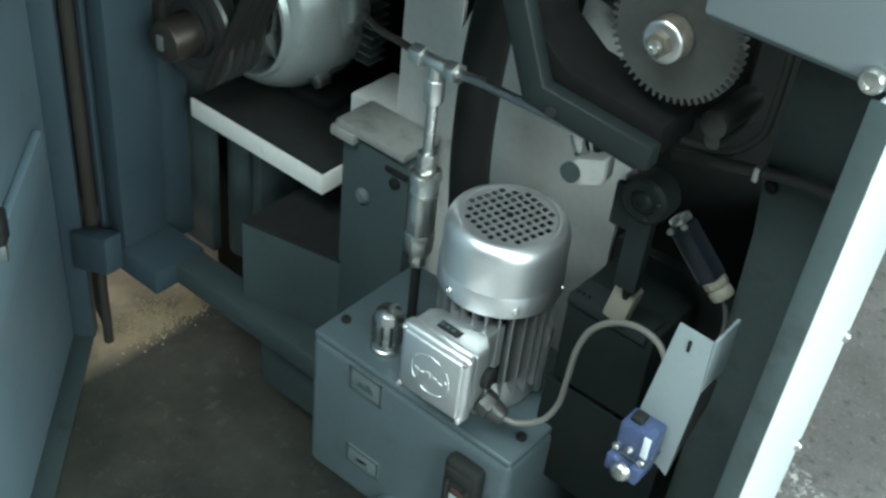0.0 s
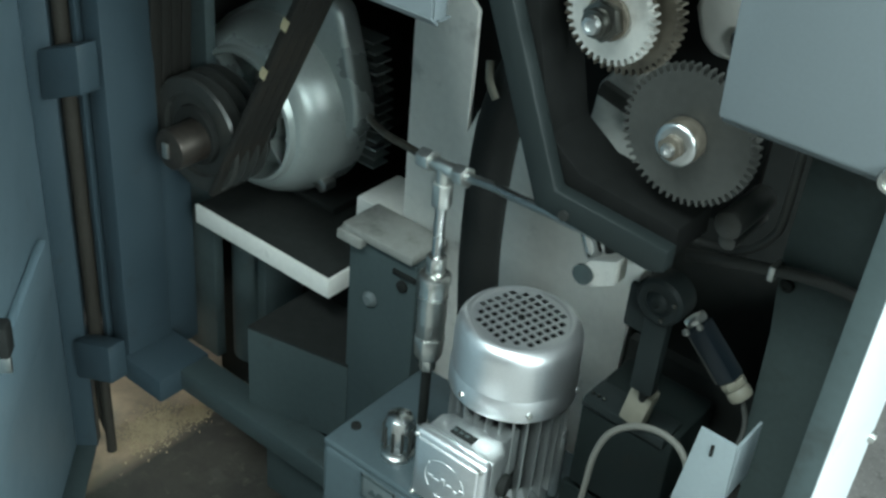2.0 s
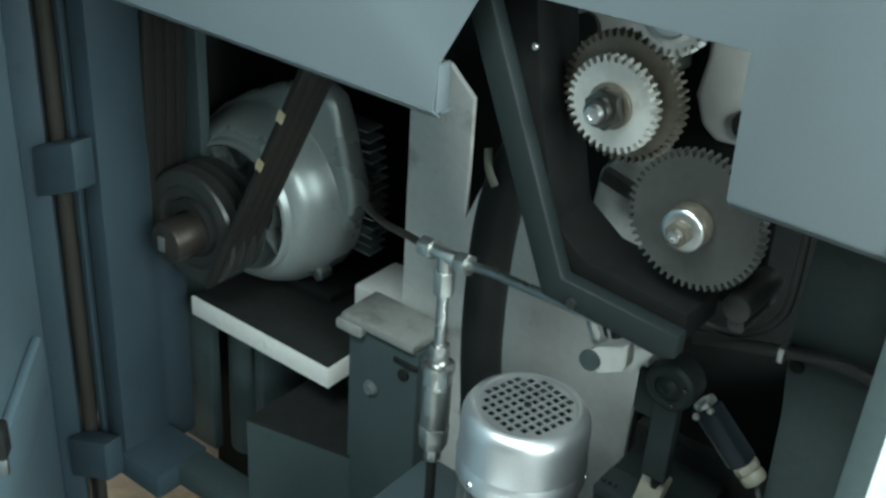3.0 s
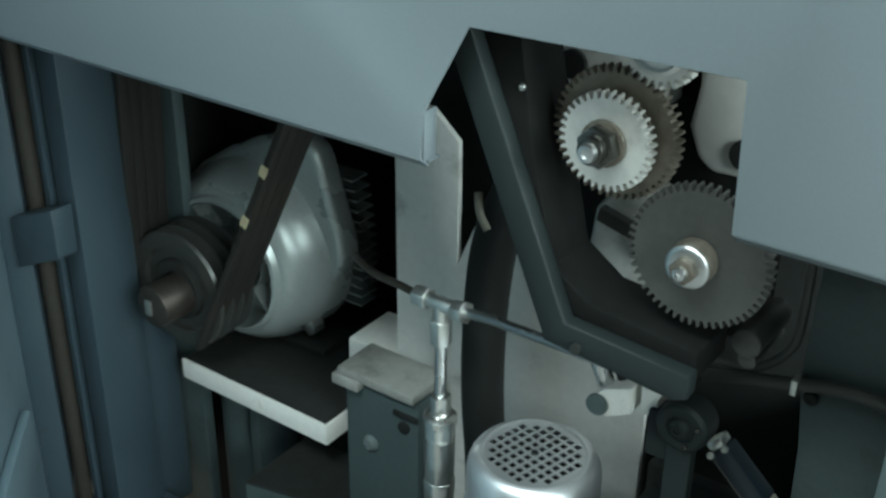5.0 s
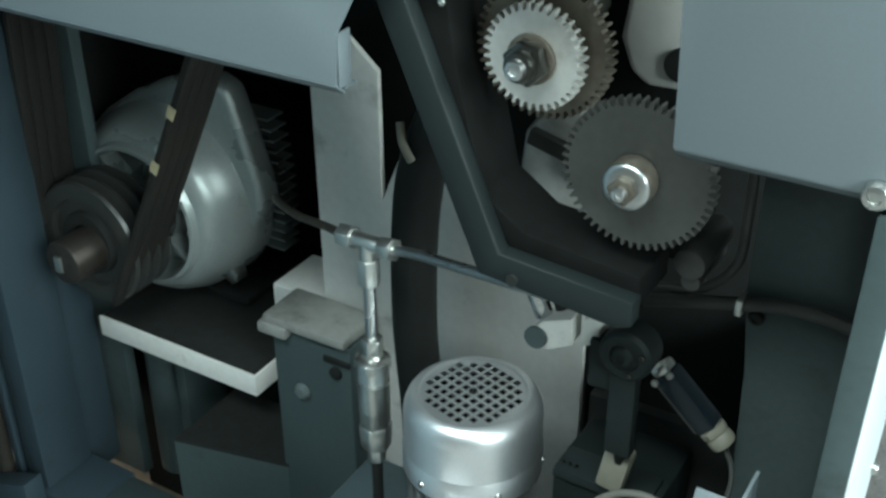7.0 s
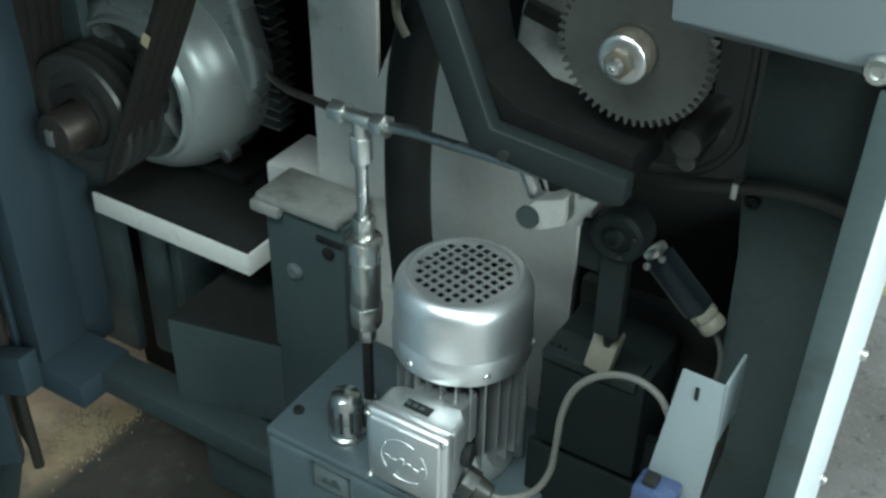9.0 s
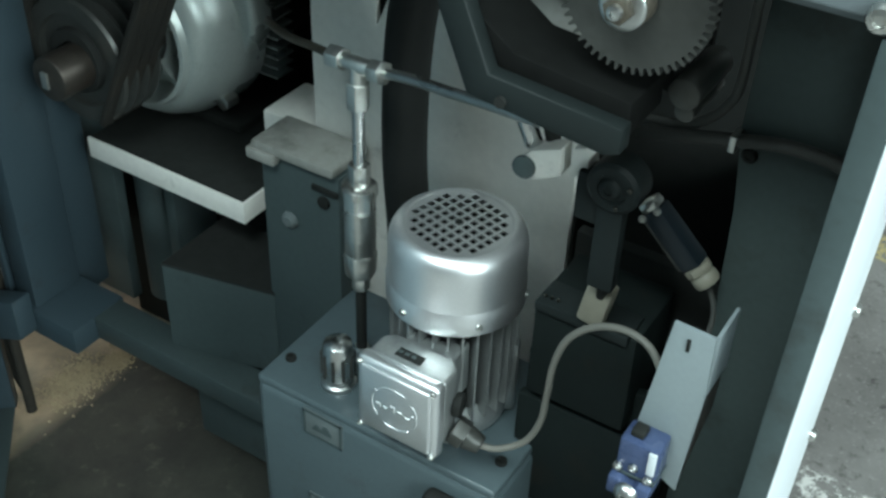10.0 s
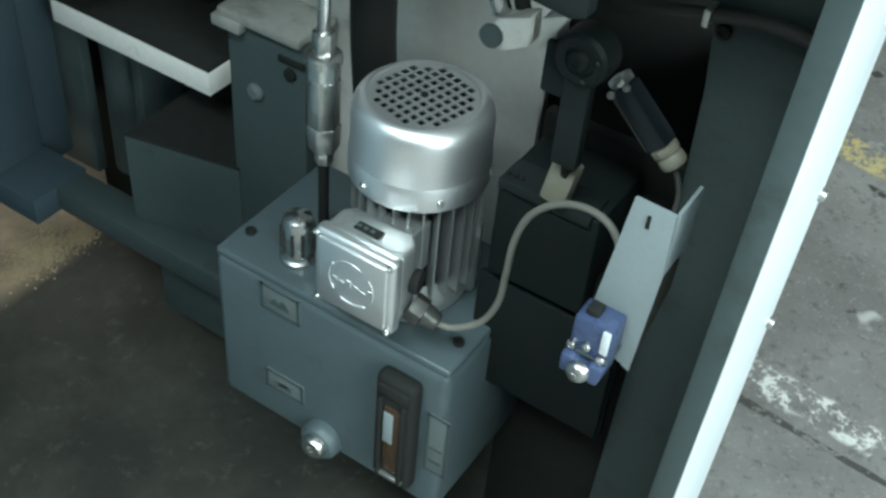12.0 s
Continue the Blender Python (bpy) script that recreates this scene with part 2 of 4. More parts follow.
def merged(*bms):
    out = bms[0]
    for other in bms[1:]:
        me = bpy.data.meshes.new("tmp")
        other.to_mesh(me)
        other.free()
        out.from_mesh(me)
        bpy.data.meshes.remove(me)
    return out


def lathe(profile, at, axis=(0, 0, 1), seg=48):
    """Turns (radius, height) pairs about an axis through at."""
    bm = bmesh.new()
    rings = []
    for r, z in profile:
        if r < 1e-5:
            rings.append([bm.verts.new((0, 0, z))])
        else:
            rings.append([bm.verts.new((r * math.cos(2 * math.pi * i / seg), r * math.sin(2 * math.pi * i / seg), z)) for i in range(seg)])
    for p, q in zip(rings, rings[1:]):
        for i in range(seg):
            j = (i + 1) % seg
            c = [p[i % len(p)], p[j % len(p)], q[j % len(q)], q[i % len(q)]]
            c = list(dict.fromkeys(c))
            if len(c) > 2:
                bm.faces.new(c)
    bmesh.ops.transform(bm, matrix=Matrix.Translation(at) @ frame_from(axis), verts=bm.verts)
    return bm


def prism(outline, y0, y1, w=0.0, seg=2):
    """An outline of (x, z) pairs, drawn out from y0 to y1."""
    bm = bmesh.new()
    vs = [bm.verts.new((x, y0, z)) for x, z in outline]
    f = bm.faces.new(vs)
    g = bmesh.ops.extrude_face_region(bm, geom=[f])
    bmesh.ops.translate(bm, verts=[v for v in g["geom"] if isinstance(v, bmesh.types.BMVert)], vec=(0, y1 - y0, 0))
    bmesh.ops.recalc_face_normals(bm, faces=bm.faces)
    return bevel(bm, w, seg)


def smooth_line(points, steps=8):
    """A curve through the points."""
    p = [Vector(q) for q in points]
    p = [2 * p[0] - p[1], *p, 2 * p[-1] - p[-2]]
    out = []
    for a, b, c, d in zip(p, p[1:], p[2:], p[3:]):
        for k in range(steps):
            t = k / steps
            out.append(0.5 * (2 * b + (c - a) * t + (2 * a - 5 * b + 4 * c - d) * t * t + (3 * b - a - 3 * c + d) * t ** 3))
    return out + [p[-2]]


def tube(points, r, seg=12, steps=8):
    line = smooth_line(points, steps)
    bm = bmesh.new()
    rings, up = [], None
    for i, c in enumerate(line):
        d = (line[min(i + 1, len(line) - 1)] - line[max(i - 1, 0)]).normalized()
        if up is None:
            up = d.orthogonal().normalized()
        up = (up - d * up.dot(d)).normalized()
        side = d.cross(up)
        rings.append([bm.verts.new(c + r * (math.cos(2 * math.pi * k / seg) * up + math.sin(2 * math.pi * k / seg) * side)) for k in range(seg)])
    for a, b in zip(rings, rings[1:]):
        for k in range(seg):
            bm.faces.new((a[k], a[(k + 1) % seg], b[(k + 1) % seg], b[k]))
    bm.faces.new(rings[0]), bm.faces.new(rings[-1])
    return bm


def gear_mesh(x, z, y0, y1, radius, teeth, depth, bore=0.0, phase=0.0):
    """A spur gear with its axis along y."""
    out = []
    for i in range(teeth):
        for f, r in ((0.0, radius - depth), (0.22, radius - depth), (0.36, radius), (0.62, radius), (0.78, radius - depth)):
            a = 2 * math.pi * (i + f + phase) / teeth
            out.append((x + r * math.cos(a), z + r * math.sin(a)))
    return prism(out, y0, y1, 0.0)


def screw_head(at, axis, r, h):
    """A domed head with a socket."""
    return lathe([(0, h * 0.55), (r * 0.42, h * 0.55), (r * 0.46, h), (r * 0.8, h * 0.92), (r, h * 0.5), (r, 0), (0, 0)], at, axis, 18)


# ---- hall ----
solid("floor", box(-7, 7, -6, 7.5, FLOOR_Z - 0.1, FLOOR_Z, 0), FLOOR, "worn grey concrete workshop floor with oil stains and painted-in light and shade", "floor", "structure", smooth=None)
solid("wall_west", box(-7.2, -7, -6, 7.5, FLOOR_Z, 4.4, 0), WALLPAINT, "plain painted workshop wall", "wall", "structure", smooth=None)
solid("wall_north", box(-7, 7, 7.5, 7.7, FLOOR_Z, 4.4, 0), WALLPAINT, "plain painted workshop wall", "wall", "structure", smooth=None)
solid("wall_east", box(7, 7.2, -6, 7.5, FLOOR_Z, 4.4, 0), WALLPAINT, "plain painted workshop wall", "wall", "structure", smooth=None)
solid("wall_south", box(-7, 7, -6.2, -6, FLOOR_Z, 4.4, 0), WALLPAINT, "plain painted workshop wall", "wall", "structure", smooth=None)
solid("ceiling", box(-7.2, 7.2, -6.2, 7.7, 4.4, 4.6, 0), WALLPAINT, "plain workshop ceiling", "ceiling", "structure", smooth=None)

# ---- machine housing ----
housing = thing("machine_housing", (-0.6, 0.9, FLOOR_Z), "blue-grey steel machine cabinet with its end cover open", "machine cabinet")
# dark sheets take the place of the cabinet's inner shade
part("back_wall", box(-1.26, -0.13, 1.30, 1.32, 0.02, 1.75), BLACK, housing, "dark sheet for the unlit depth of the cabinet")
# unseen plate added to block light from above
part("top_light_block", box(-1.32, 0.03, 0.56, 1.32, 1.75, 1.77), BLUE, housing)
part("inner_shade", box(-0.34, -0.102, 0.93, 0.95, 0.0, 1.7), BLACK, housing, "black sheet for the shade beside the casting")


def leaning(bm):
    """The side panel leans outwards towards its top."""
    for v in bm.verts:
        v.co.x += 0.006 + 0.017 * (v.co.z - 0.5)
    return bm


post_right = part("side_post", leaning(box(0.0, 0.018, 0.52, 0.664, FLOOR_Z + 0.02, 1.036, 0.004, 3)), WHITEPAINT, housing, "pale painted edge of the outer side panel")
part("side_flange", leaning(box(-0.004, 0.0165, 0.5165, 0.5195, FLOOR_Z + 0.02, 1.036, 0.001)), CAST, post_right, "blue-grey return flange")
part("back_panel", leaning(prism([(-0.118, 1.70), (-0.118, 0.84), (-0.108, 0.76), (-0.103, 0.66), (-0.103, -0.02), (-0.008, -0.02), (-0.008, 1.70)], 0.705, 0.72, 0.001)), LITGREEN, housing, "dark green inner panel")
# hidden strip added to shut side light out of the cabinet
part("side_light_block", leaning(box(-0.020, -0.011, 0.640, 0.704, FLOOR_Z + 0.02, 1.036, 0.001)), SHADEGREEN, housing, "unseen dark green strip added to block light from the side")
for z in (0.60, 0.745, 0.90):
    part("screw", leaning(screw_head((0.018, 0.652, z), (1, 0, 0), 0.006, 0.005)), ZINC, post_right)
part("bottom_rail", box(-1.03, -0.56, 0.735, 0.79, 0.108, 0.150, 0.003), CAST, housing)
part("plinth", box(-0.865, -0.57, 0.772, 0.90, -0.03, 0.106, 0.004), CAST, housing)
# unseen wall added to stop east light leaking in low down
part("right_light_block", box(-0.100, -0.092, 0.723, 1.12, 0.0, 0.70), BLACK, housing, "added dark sheet closing the cabinet side")
# dark sheet added where the left inside is unlit
part("left_dark_sheet", box(-1.26, -1.24, 0.88, 1.30, 0.09, 1.75), BLACK, housing, "added dark sheet closing the cabinet side")
part("inner_column", rod((-1.075, 0.94, 0.05), (-1.075, 0.94, 0.376), 0.036, seg=28), CAST, housing)
part("side_rail", box(-1.216, -1.03, 0.692, 0.797, 0.104, 0.150, 0.003), BLUE, housing)
part("corner_post", box(-1.216, -1.131, 0.80, 0.86, 0.10, 1.70, 0.004), BLUE, housing)
part("post_return", box(-1.24, -1.105, 0.88, 0.90, 0.05, 1.70, 0.002), CAST, housing)
part("hinge_stile", box(-1.157, -1.116, 0.70, 0.79, 0.15, 1.70, 0.003), BLUE, housing)
part("hinge_backing", box(-1.400, -1.237, 0.735, 0.745, 0.152, 1.70, 0.001), BLUE, housing)
# the slot's depth shade, drawn as a black strip
part("slot_shade", box(-1.236, -1.1575, 0.765, 0.775, 0.152, 1.70, 0.001), BLACK, housing, "black strip for the shade in a deep slot")
part("seal_strip", box(-1.186, -1.172, 0.70, 0.74, 0.15, 1.70, 0.002), BLUE, housing)
# the lower panels carry their shade in the darker green
part("lower_panel", box(-0.27, -0.106, 0.672, 0.684, 0.315, 0.47, 0.002), SHADEGREEN, housing)
# black backing for the shade in the lower recess
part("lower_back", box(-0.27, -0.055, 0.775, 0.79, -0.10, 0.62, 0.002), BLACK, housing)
part("mid_panel", box(-0.27, -0.106, 0.69, 0.702, 0.30, 0.52, 0.002), SHADEGREEN, housing)
part("floor_rail", box(-0.24, 0.0, 0.60, 0.645, 0.02, 0.075, 0.003), SHADEGREEN, housing)

# ---- front guard ----
guard = thing("front_guard", (-0.4, 0.52, 1.03), "large smooth blue-grey sheet metal guard with a cutout", "guard")
outline = [(-1.32, 1.033), (-0.389, 1.033), (-0.387, 1.073), (-0.344, 1.152), (-0.125, 1.157), (-0.121, 1.046), (0.032, 1.046), (0.032, 1.77), (-1.32, 1.77)]
part("guard_plate", prism(outline, 0.52, 0.523, 0.001), GUARD, guard)
part("lower_lip", box(-1.32, -0.389, 0.5325, 0.548, 1.026, 1.029, 0.0008), GUARD, guard)
part("hem", tilted((0.931, 0.0025, 0.014), Matrix.Translation((-0.8545, 0.5262, 1.0285)) @ pose(0, 0, 0, 48, 0, 0), 0.0006), GUARD, guard, "folded lower hem")
part("hem", tilted((0.151, 0.0025, 0.012), Matrix.Translation((-0.0445, 0.5257, 1.0425)) @ pose(0, 0, 0, 48, 0, 0), 0.0006), GUARD, guard, "folded lower hem")
part("side_lip", box(-0.390, -0.3875, 0.5235, 0.540, 1.030, 1.074, 0.0008), GUARD, guard)
part("right_lip", box(-0.120, 0.031, 0.5315, 0.548, 1.040, 1.043, 0.0008), GUARD, guard)
part("screw", screw_head((0.008, 0.519, 1.048), (0, -1, 0), 0.0095, 0.007), ZINC, guard, "bright domed screw")

# ---- cream casting ----
casting = thing("bed_casting", (-0.5, 0.9, 0.0), "cream painted cast iron machine bed end", "machine bed")
wall_outline = [(-0.685, 0.02), (-0.32, 0.02), (-0.322, 1.60), (-0.500, 1.60), (-0.530, 0.862), (-0.545, 0.834), (-0.592, 0.72), (-0.593, 0.883), (-0.632, 0.917), (-0.690, 0.917)]
part("casting_wall", prism(wall_outline, 0.87, 0.878, 0.001), CREAM, casting)
part("casting_foot", box(-0.775, -0.690, 0.868, 0.96, 0.44, 0.545, 0.004), CREAM, casting)
# black fill in place of the shade in the casting's pocket
part("casting_core", box(-0.69, -0.52, 0.95, 1.25, 0.02, 1.6, 0.002), BLACK, casting)

plate = thing("mounting_plate", (-0.66, 0.8, 0.03), "grey-green painted mounting bracket plate bolted beside the tank", "bracket")
part("plate", box(-0.722, -0.600, 0.80, 0.835, 0.06, 0.540, 0.002), CAST, plate)
part("ledge", box(-0.730, -0.602, 0.79, 0.865, 0.542, 0.556, 0.004), LEDGE, plate, "worn cream ledge")
part("step_block", box(-0.735, -0.690, 0.785, 0.80, 0.530, 0.546, 0.003), LEDGE, plate)
part("bolt", lathe([(0, 0.006), (0.007, 0.007), (0.012, 0.003), (0.0125, 0), (0, 0)], (-0.679, 0.799, 0.447), (0, -1, 0), 20), SIGN, plate)
part("hole_plug", rod((-0.623, 0.801, 0.497), (-0.623, 0.796, 0.497), 0.009, w=0.001), BLACK, plate)
part("slot", box(-0.640, -0.600, 0.796, 0.80, 0.512, 0.520, 0.001), BLACK, plate)

gearcase = thing("base_box", (-0.80, 0.82, 0.15), "dark grey painted cast box beside the rail", "casting")
bm = bmesh.new()
base = [(-0.890, 0.760), (-0.716, 0.799), (-0.716, 0.90), (-0.890, 0.90)]
low = [bm.verts.new((x, y, 0.1505)) for x, y in base]
top = [bm.verts.new((x, y, 0.300)) for x, y in base]
bm.faces.new(low), bm.faces.new(top)
for i in range(4):
    bm.faces.new((low[i], low[(i + 1) % 4], top[(i + 1) % 4], top[i]))
part("box_body", bevel(bm, 0.004), CAST, gearcase)
bm = bmesh.new()
low = [bm.verts.new((x, y, 0.3002)) for x, y in base]
top = [bm.verts.new((x, y, 0.3052)) for x, y in base]
bm.faces.new(low), bm.faces.new(top)
for i in range(4):
    bm.faces.new((low[i], low[(i + 1) % 4], top[(i + 1) % 4], top[i]))
part("box_cover", bevel(bm, 0.0015), BLACK, gearcase, "dark cover")

# ---- motor shelf ----
shelf = thing("motor_shelf", (-0.93, 0.95, 0.38), "thick steel motor shelf with a pale painted front edge", "shelf")
part("shelf_plate", box(-1.082, -0.790, 0.831, 1.16, 0.378, 0.4105, 0.002), BLACK, shelf, "black top")
part("front_edge", box(-1.083, -0.7895, 0.826, 0.8308, 0.377, 0.411, 0.001), CREAM, shelf, "pale painted edge")
part("end_edge", box(-0.7895, -0.785, 0.826, 1.0, 0.377, 0.411, 0.001), CREAM, shelf, "pale painted edge")
part("support", box(-1.02, -1.0, 0.90, 0.99, -0.03, 0.378, 0.002), CAST, shelf)
# shade below the shelf, drawn as a black sheet
part("shelf_shade", box(-1.239, -0.62, 1.0, 1.012, FLOOR_Z, 0.376, 0.002), BLACK, shelf, "black sheet for the shade under the shelf")

# ---- main motor with pulley and belts ----
MX, MZ = -1.045, 0.56
main_motor = thing("main_motor", (MX, 0.95, 0.411), "large grey electric motor with a rounded end bell and cooling fins", "electric motor")
bell = part("end_bell", lathe([(0.030, -0.02), (0.050, -0.02), (0.054, -0.005), (0.060, -0.032), (0.097, -0.032), (0.100, 0.018), (0.104, 0.024), (0.109, 0.022), (0.113, 0.012), (0.123, 0.008), (0.137, -0.012), (0.148, -0.040), (0.153, -0.075), (0.153, -0.105), (0, -0.105)], (MX, 0.915, MZ), (0, -1, 0), 64), BELL, main_motor)
for k in range(6):
    a = radians(18 + 60 * k)
    c = Vector((MX + 0.078 * math.cos(a), 0.925, MZ + 0.078 * math.sin(a)))
    part("rib", tilted((0.048, 0.030, 0.010), Matrix.Translation(c) @ pose(0, 0, 0, 0, -math.degrees(a), 0), 0.003), BELL, bell)
hood = [(-1.222, 0.575), (-1.224, 0.605), (-1.205, 0.632), (-1.165, 0.672), (-1.10, 0.715), (-1.02, 0.752), (-0.95, 0.766), (-0.920, 0.755), (-0.912, 0.735), (-0.874, 0.618), (-0.872, 0.575), (-0.90, 0.53), (-1.045, 0.50), (-1.19, 0.54)]
part("motor_hood", prism(hood, 0.972, 1.018, 0.012, 4), BELL, main_motor, "smooth grey casting rising behind the end bell")
# black body in place of the shade behind the fins
part("body", rod((MX, 1.02, MZ), (MX, 1.17, MZ), 0.118, seg=48), BLACK, main_motor)
for k in range(14):
    dz = 0.135 - 0.0162 * k
    tip = 0.170 - 0.9 * dz * dz
    part("fin", box(MX + 0.06, MX + tip, 1.024, 1.06, MZ + dz - 0.0016, MZ + dz + 0.0016, 0.0), BELL, main_motor)
part("foot", box(MX - 0.09, MX + 0.14, 0.96, 1.12, 0.411, 0.424, 0.003), BLACK, main_motor)
part("shaft", rod((MX + 0.008, 0.745, MZ - 0.002), (MX + 0.008, 0.94, MZ - 0.002), 0.032, w=0.003), SHAFT, main_motor, "brown stained shaft end")
part("shaft_key", box(MX - 0.004, MX + 0.008, 0.741, 0.7455, MZ - 0.016, MZ + 0.008, 0.001), ZINC, main_motor, "bright worn key")
part("bell_bolt", rod((-0.925, 0.975, 0.462), (-0.925, 0.95, 0.462), 0.012, seg=6, w=0.001), ZINC, main_motor)

pulley = thing("belt_pulley", (MX, 0.81, MZ), "dark oily three-groove V-belt pulley on the motor shaft", "pulley")
prof = [(0.030, 0.026), (0.066, 0.026), (0.068, 0.034), (0.090, 0.034)]
for g in range(3):
    z0 = 0.029 - g * 0.021
    prof += [(0.093, z0), (0.076, z0 - 0.007), (0.076, z0 - 0.010), (0.093, z0 - 0.017)]
prof += [(0.086, -0.04), (0.03, -0.04)]
part("sheave", lathe(prof, (MX, 0.834, MZ), (0, -1, 0), 56), GEARDARK, pulley)
part("hub", lathe([(0.030, 0.03), (0.046, 0.03), (0.048, 0.024), (0.048, 0.0)], (MX, 0.828, MZ), (0, -1, 0), 40), BLACK, pulley)


def belt_run(a, b, y, label):
    """One flat-sided V-belt run between two (x, z) places."""
    d = Vector((b[0] - a[0], 0, b[1] - a[1]))
    c = Vector(((a[0] + b[0]) / 2, y, (a[1] + b[1]) / 2))
    ang = math.degrees(math.atan2(d.x, d.z))
    ob = thing("drive_belt", c, label, "belt", "V-belts on the motor pulley")
    part("belt_run", tilted((0.010, 0.0182, d.length), Matrix.Translation(c) @ pose(0, 0, 0, 0, ang, 0), 0.002), BELT, ob)
    return ob


for k in range(4):
    y = 0.795 + 0.019 * k
    run = belt_run((MX + 0.046, MZ - 0.080), (MX + 0.362, 1.12), y, "worn black rubber V-belt running up from the pulley")
    if k == 0:
        for s in (0.385, 0.515):
            px, pz = MX + 0.046 + 0.316 * s, MZ - 0.080 + 0.640 * s
            part("printed_mark", tilted((0.012, 0.001, 0.018), Matrix.Translation((px, y - 0.0097, pz)) @ pose(0, 0, 0, 0, 25.2, 0), 0.0), YELLOWMARK, run, "pale printed mark")
    belt_run((MX - 0.083, MZ + 0.01), (MX - 0.045, 1.12), y, "worn brown rubber V-belt running up from the pulley")

# ---- hydraulic tank ----
tank = thing("hydraulic_tank", (-0.405, 0.69, 0.16), "blue-grey painted hydraulic oil tank with rounded corners", "oil tank")
part("tank_body", box(-0.567, -0.244, 0.588, 0.79, 0.157, 0.392, 0.012, 4), TANK, tank)
part("tank_lid", box(-0.565, -0.246, 0.590, 0.788, 0.388, 0.400, 0.004, 3), TANK, tank)
for x, y in ((-0.548, 0.632), (-0.262, 0.632), (-0.268, 0.76)):
    part("lid_bolt", lathe([(0, 0.002), (0.003, 0.002), (0.0035, 0.005), (0.006, 0.005), (0.0065, 0.004), (0.0065, 0)], (x, y, 0.400), (0, 0, 1), 14), BLACK, tank)


def label_plate(x0, x1, z0, z1, name, kind_of):
    lp = part(name, box(x0, x1, 0.5858, 0.5885, z0, z1, 0.0006), SIGN, tank, kind_of)
    rim = merged(box(x0, x1, 0.5848, 0.5862, z1 - 0.003, z1, 0), box(x0, x1, 0.5848, 0.5862, z0, z0 + 0.003, 0), box(x0, x0 + 0.003, 0.5848, 0.5862, z0, z1, 0), box(x1 - 0.003, x1, 0.5848, 0.5862, z0, z1, 0))
    part("raised_rim", rim, CAST, lp)
    return lp


lp = label_plate(-0.495, -0.441, 0.350, 0.388, "pictogram_plate", "small embossed sign plate")
part("pictogram", merged(box(-0.482, -0.455, 0.5850, 0.586, 0.362, 0.365, 0), prism([(-0.482, 0.365), (-0.476, 0.372), (-0.470, 0.366), (-0.466, 0.374), (-0.461, 0.374), (-0.455, 0.365)], 0.5850, 0.586)), CAST, lp)
lp = label_plate(-0.493, -0.437, 0.216, 0.246, "pictogram_plate", "small embossed sign plate")
part("pictogram", merged(box(-0.478, -0.455, 0.5850, 0.586, 0.224, 0.227, 0), prism([(-0.476, 0.232), (-0.470, 0.227), (-0.464, 0.234), (-0.455, 0.231), (-0.464, 0.229)], 0.5850, 0.586)), CAST, lp)
lp = label_plate(-0.264, -0.236, 0.232, 0.328, "rating_plate", "tall plain grey sticker plate")
for k in range(2):
    part("text_bar", box(-0.259, -0.242, 0.5846, 0.5856, 0.250 + 0.022 * k, 0.253 + 0.022 * k, 0), CAST, lp)
plug = part("drain_plug", lathe([(0.027, 0), (0.026, 0.012), (0.022, 0.017), (0.0, 0.017)], (-0.407, 0.588, 0.178), (0, -1, 0), 28), TANK, tank)
part("plug_screw", lathe([(0, 0.004), (0.006, 0.004), (0.0065, 0.011), (0.013, 0.011), (0.016, 0.007), (0.016, 0)], (-0.407, 0.572, 0.178), (0, -1, 0), 24), STEEL, plug, "bright steel plug")
gauge = part("level_gauge", box(-0.323, -0.272, 0.566, 0.588, 0.195, 0.372, 0.008, 3), BLACK, tank, "black oil level gauge")
part("gauge_cap", box(-0.318, -0.277, 0.562, 0.570, 0.345, 0.362, 0.004), BLACK, gauge)
for x0, x1 in ((-0.3145, -0.309), (-0.285, -0.2795)):
    part("gauge_cheek", box(x0, x1, 0.560, 0.568, 0.208, 0.340, 0.002), BLACK, gauge)
part("gauge_glass", box(-0.3075, -0.2865, 0.5635, 0.568, 0.222, 0.330, 0.003), AMBER, gauge, "amber oil sight glass")
part("gauge_scale", box(-0.3070, -0.2945, 0.5625, 0.5645, 0.272, 0.322, 0.001), BRACKET, gauge)
part("gauge_foot", box(-0.316, -0.279, 0.562, 0.570, 0.208, 0.214, 0.001), ZINC, gauge)

breather = thing("filler_breather", (-0.478, 0.632, 0.4), "shiny chrome and clear plastic filler cap on the tank lid", "filler cap")
part("breather_base", lathe([(0.021, 0), (0.021, 0.006), (0.018, 0.008), (0.018, 0.012), (0, 0.012)], (-0.478, 0.632, 0.4), (0, 0, 1), 32), STEEL, breather)
part("breather_cap", lathe([(0.016, 0.012), (0.0185, 0.016), (0.0185, 0.052), (0.016, 0.062), (0.009, 0.067), (0, 0.068)], (-0.478, 0.632, 0.4), (0, 0, 1), 32), STEEL, breather)
for k in range(10):
    a = 2 * math.pi * k / 10
    part("rib", rod((-0.478 + 0.0185 * math.cos(a), 0.632 + 0.0185 * math.sin(a), 0.418), (-0.478 + 0.0185 * math.cos(a), 0.632 + 0.0185 * math.sin(a), 0.450), 0.0022, seg=8), GEARDARK, breather)

# ---- pump motor ----
AX, AY, AT = -0.358, 0.682, 0.651
pump = thing("pump_motor", (AX, AY, 0.4), "small vertical silver electric motor on the tank", "electric motor")
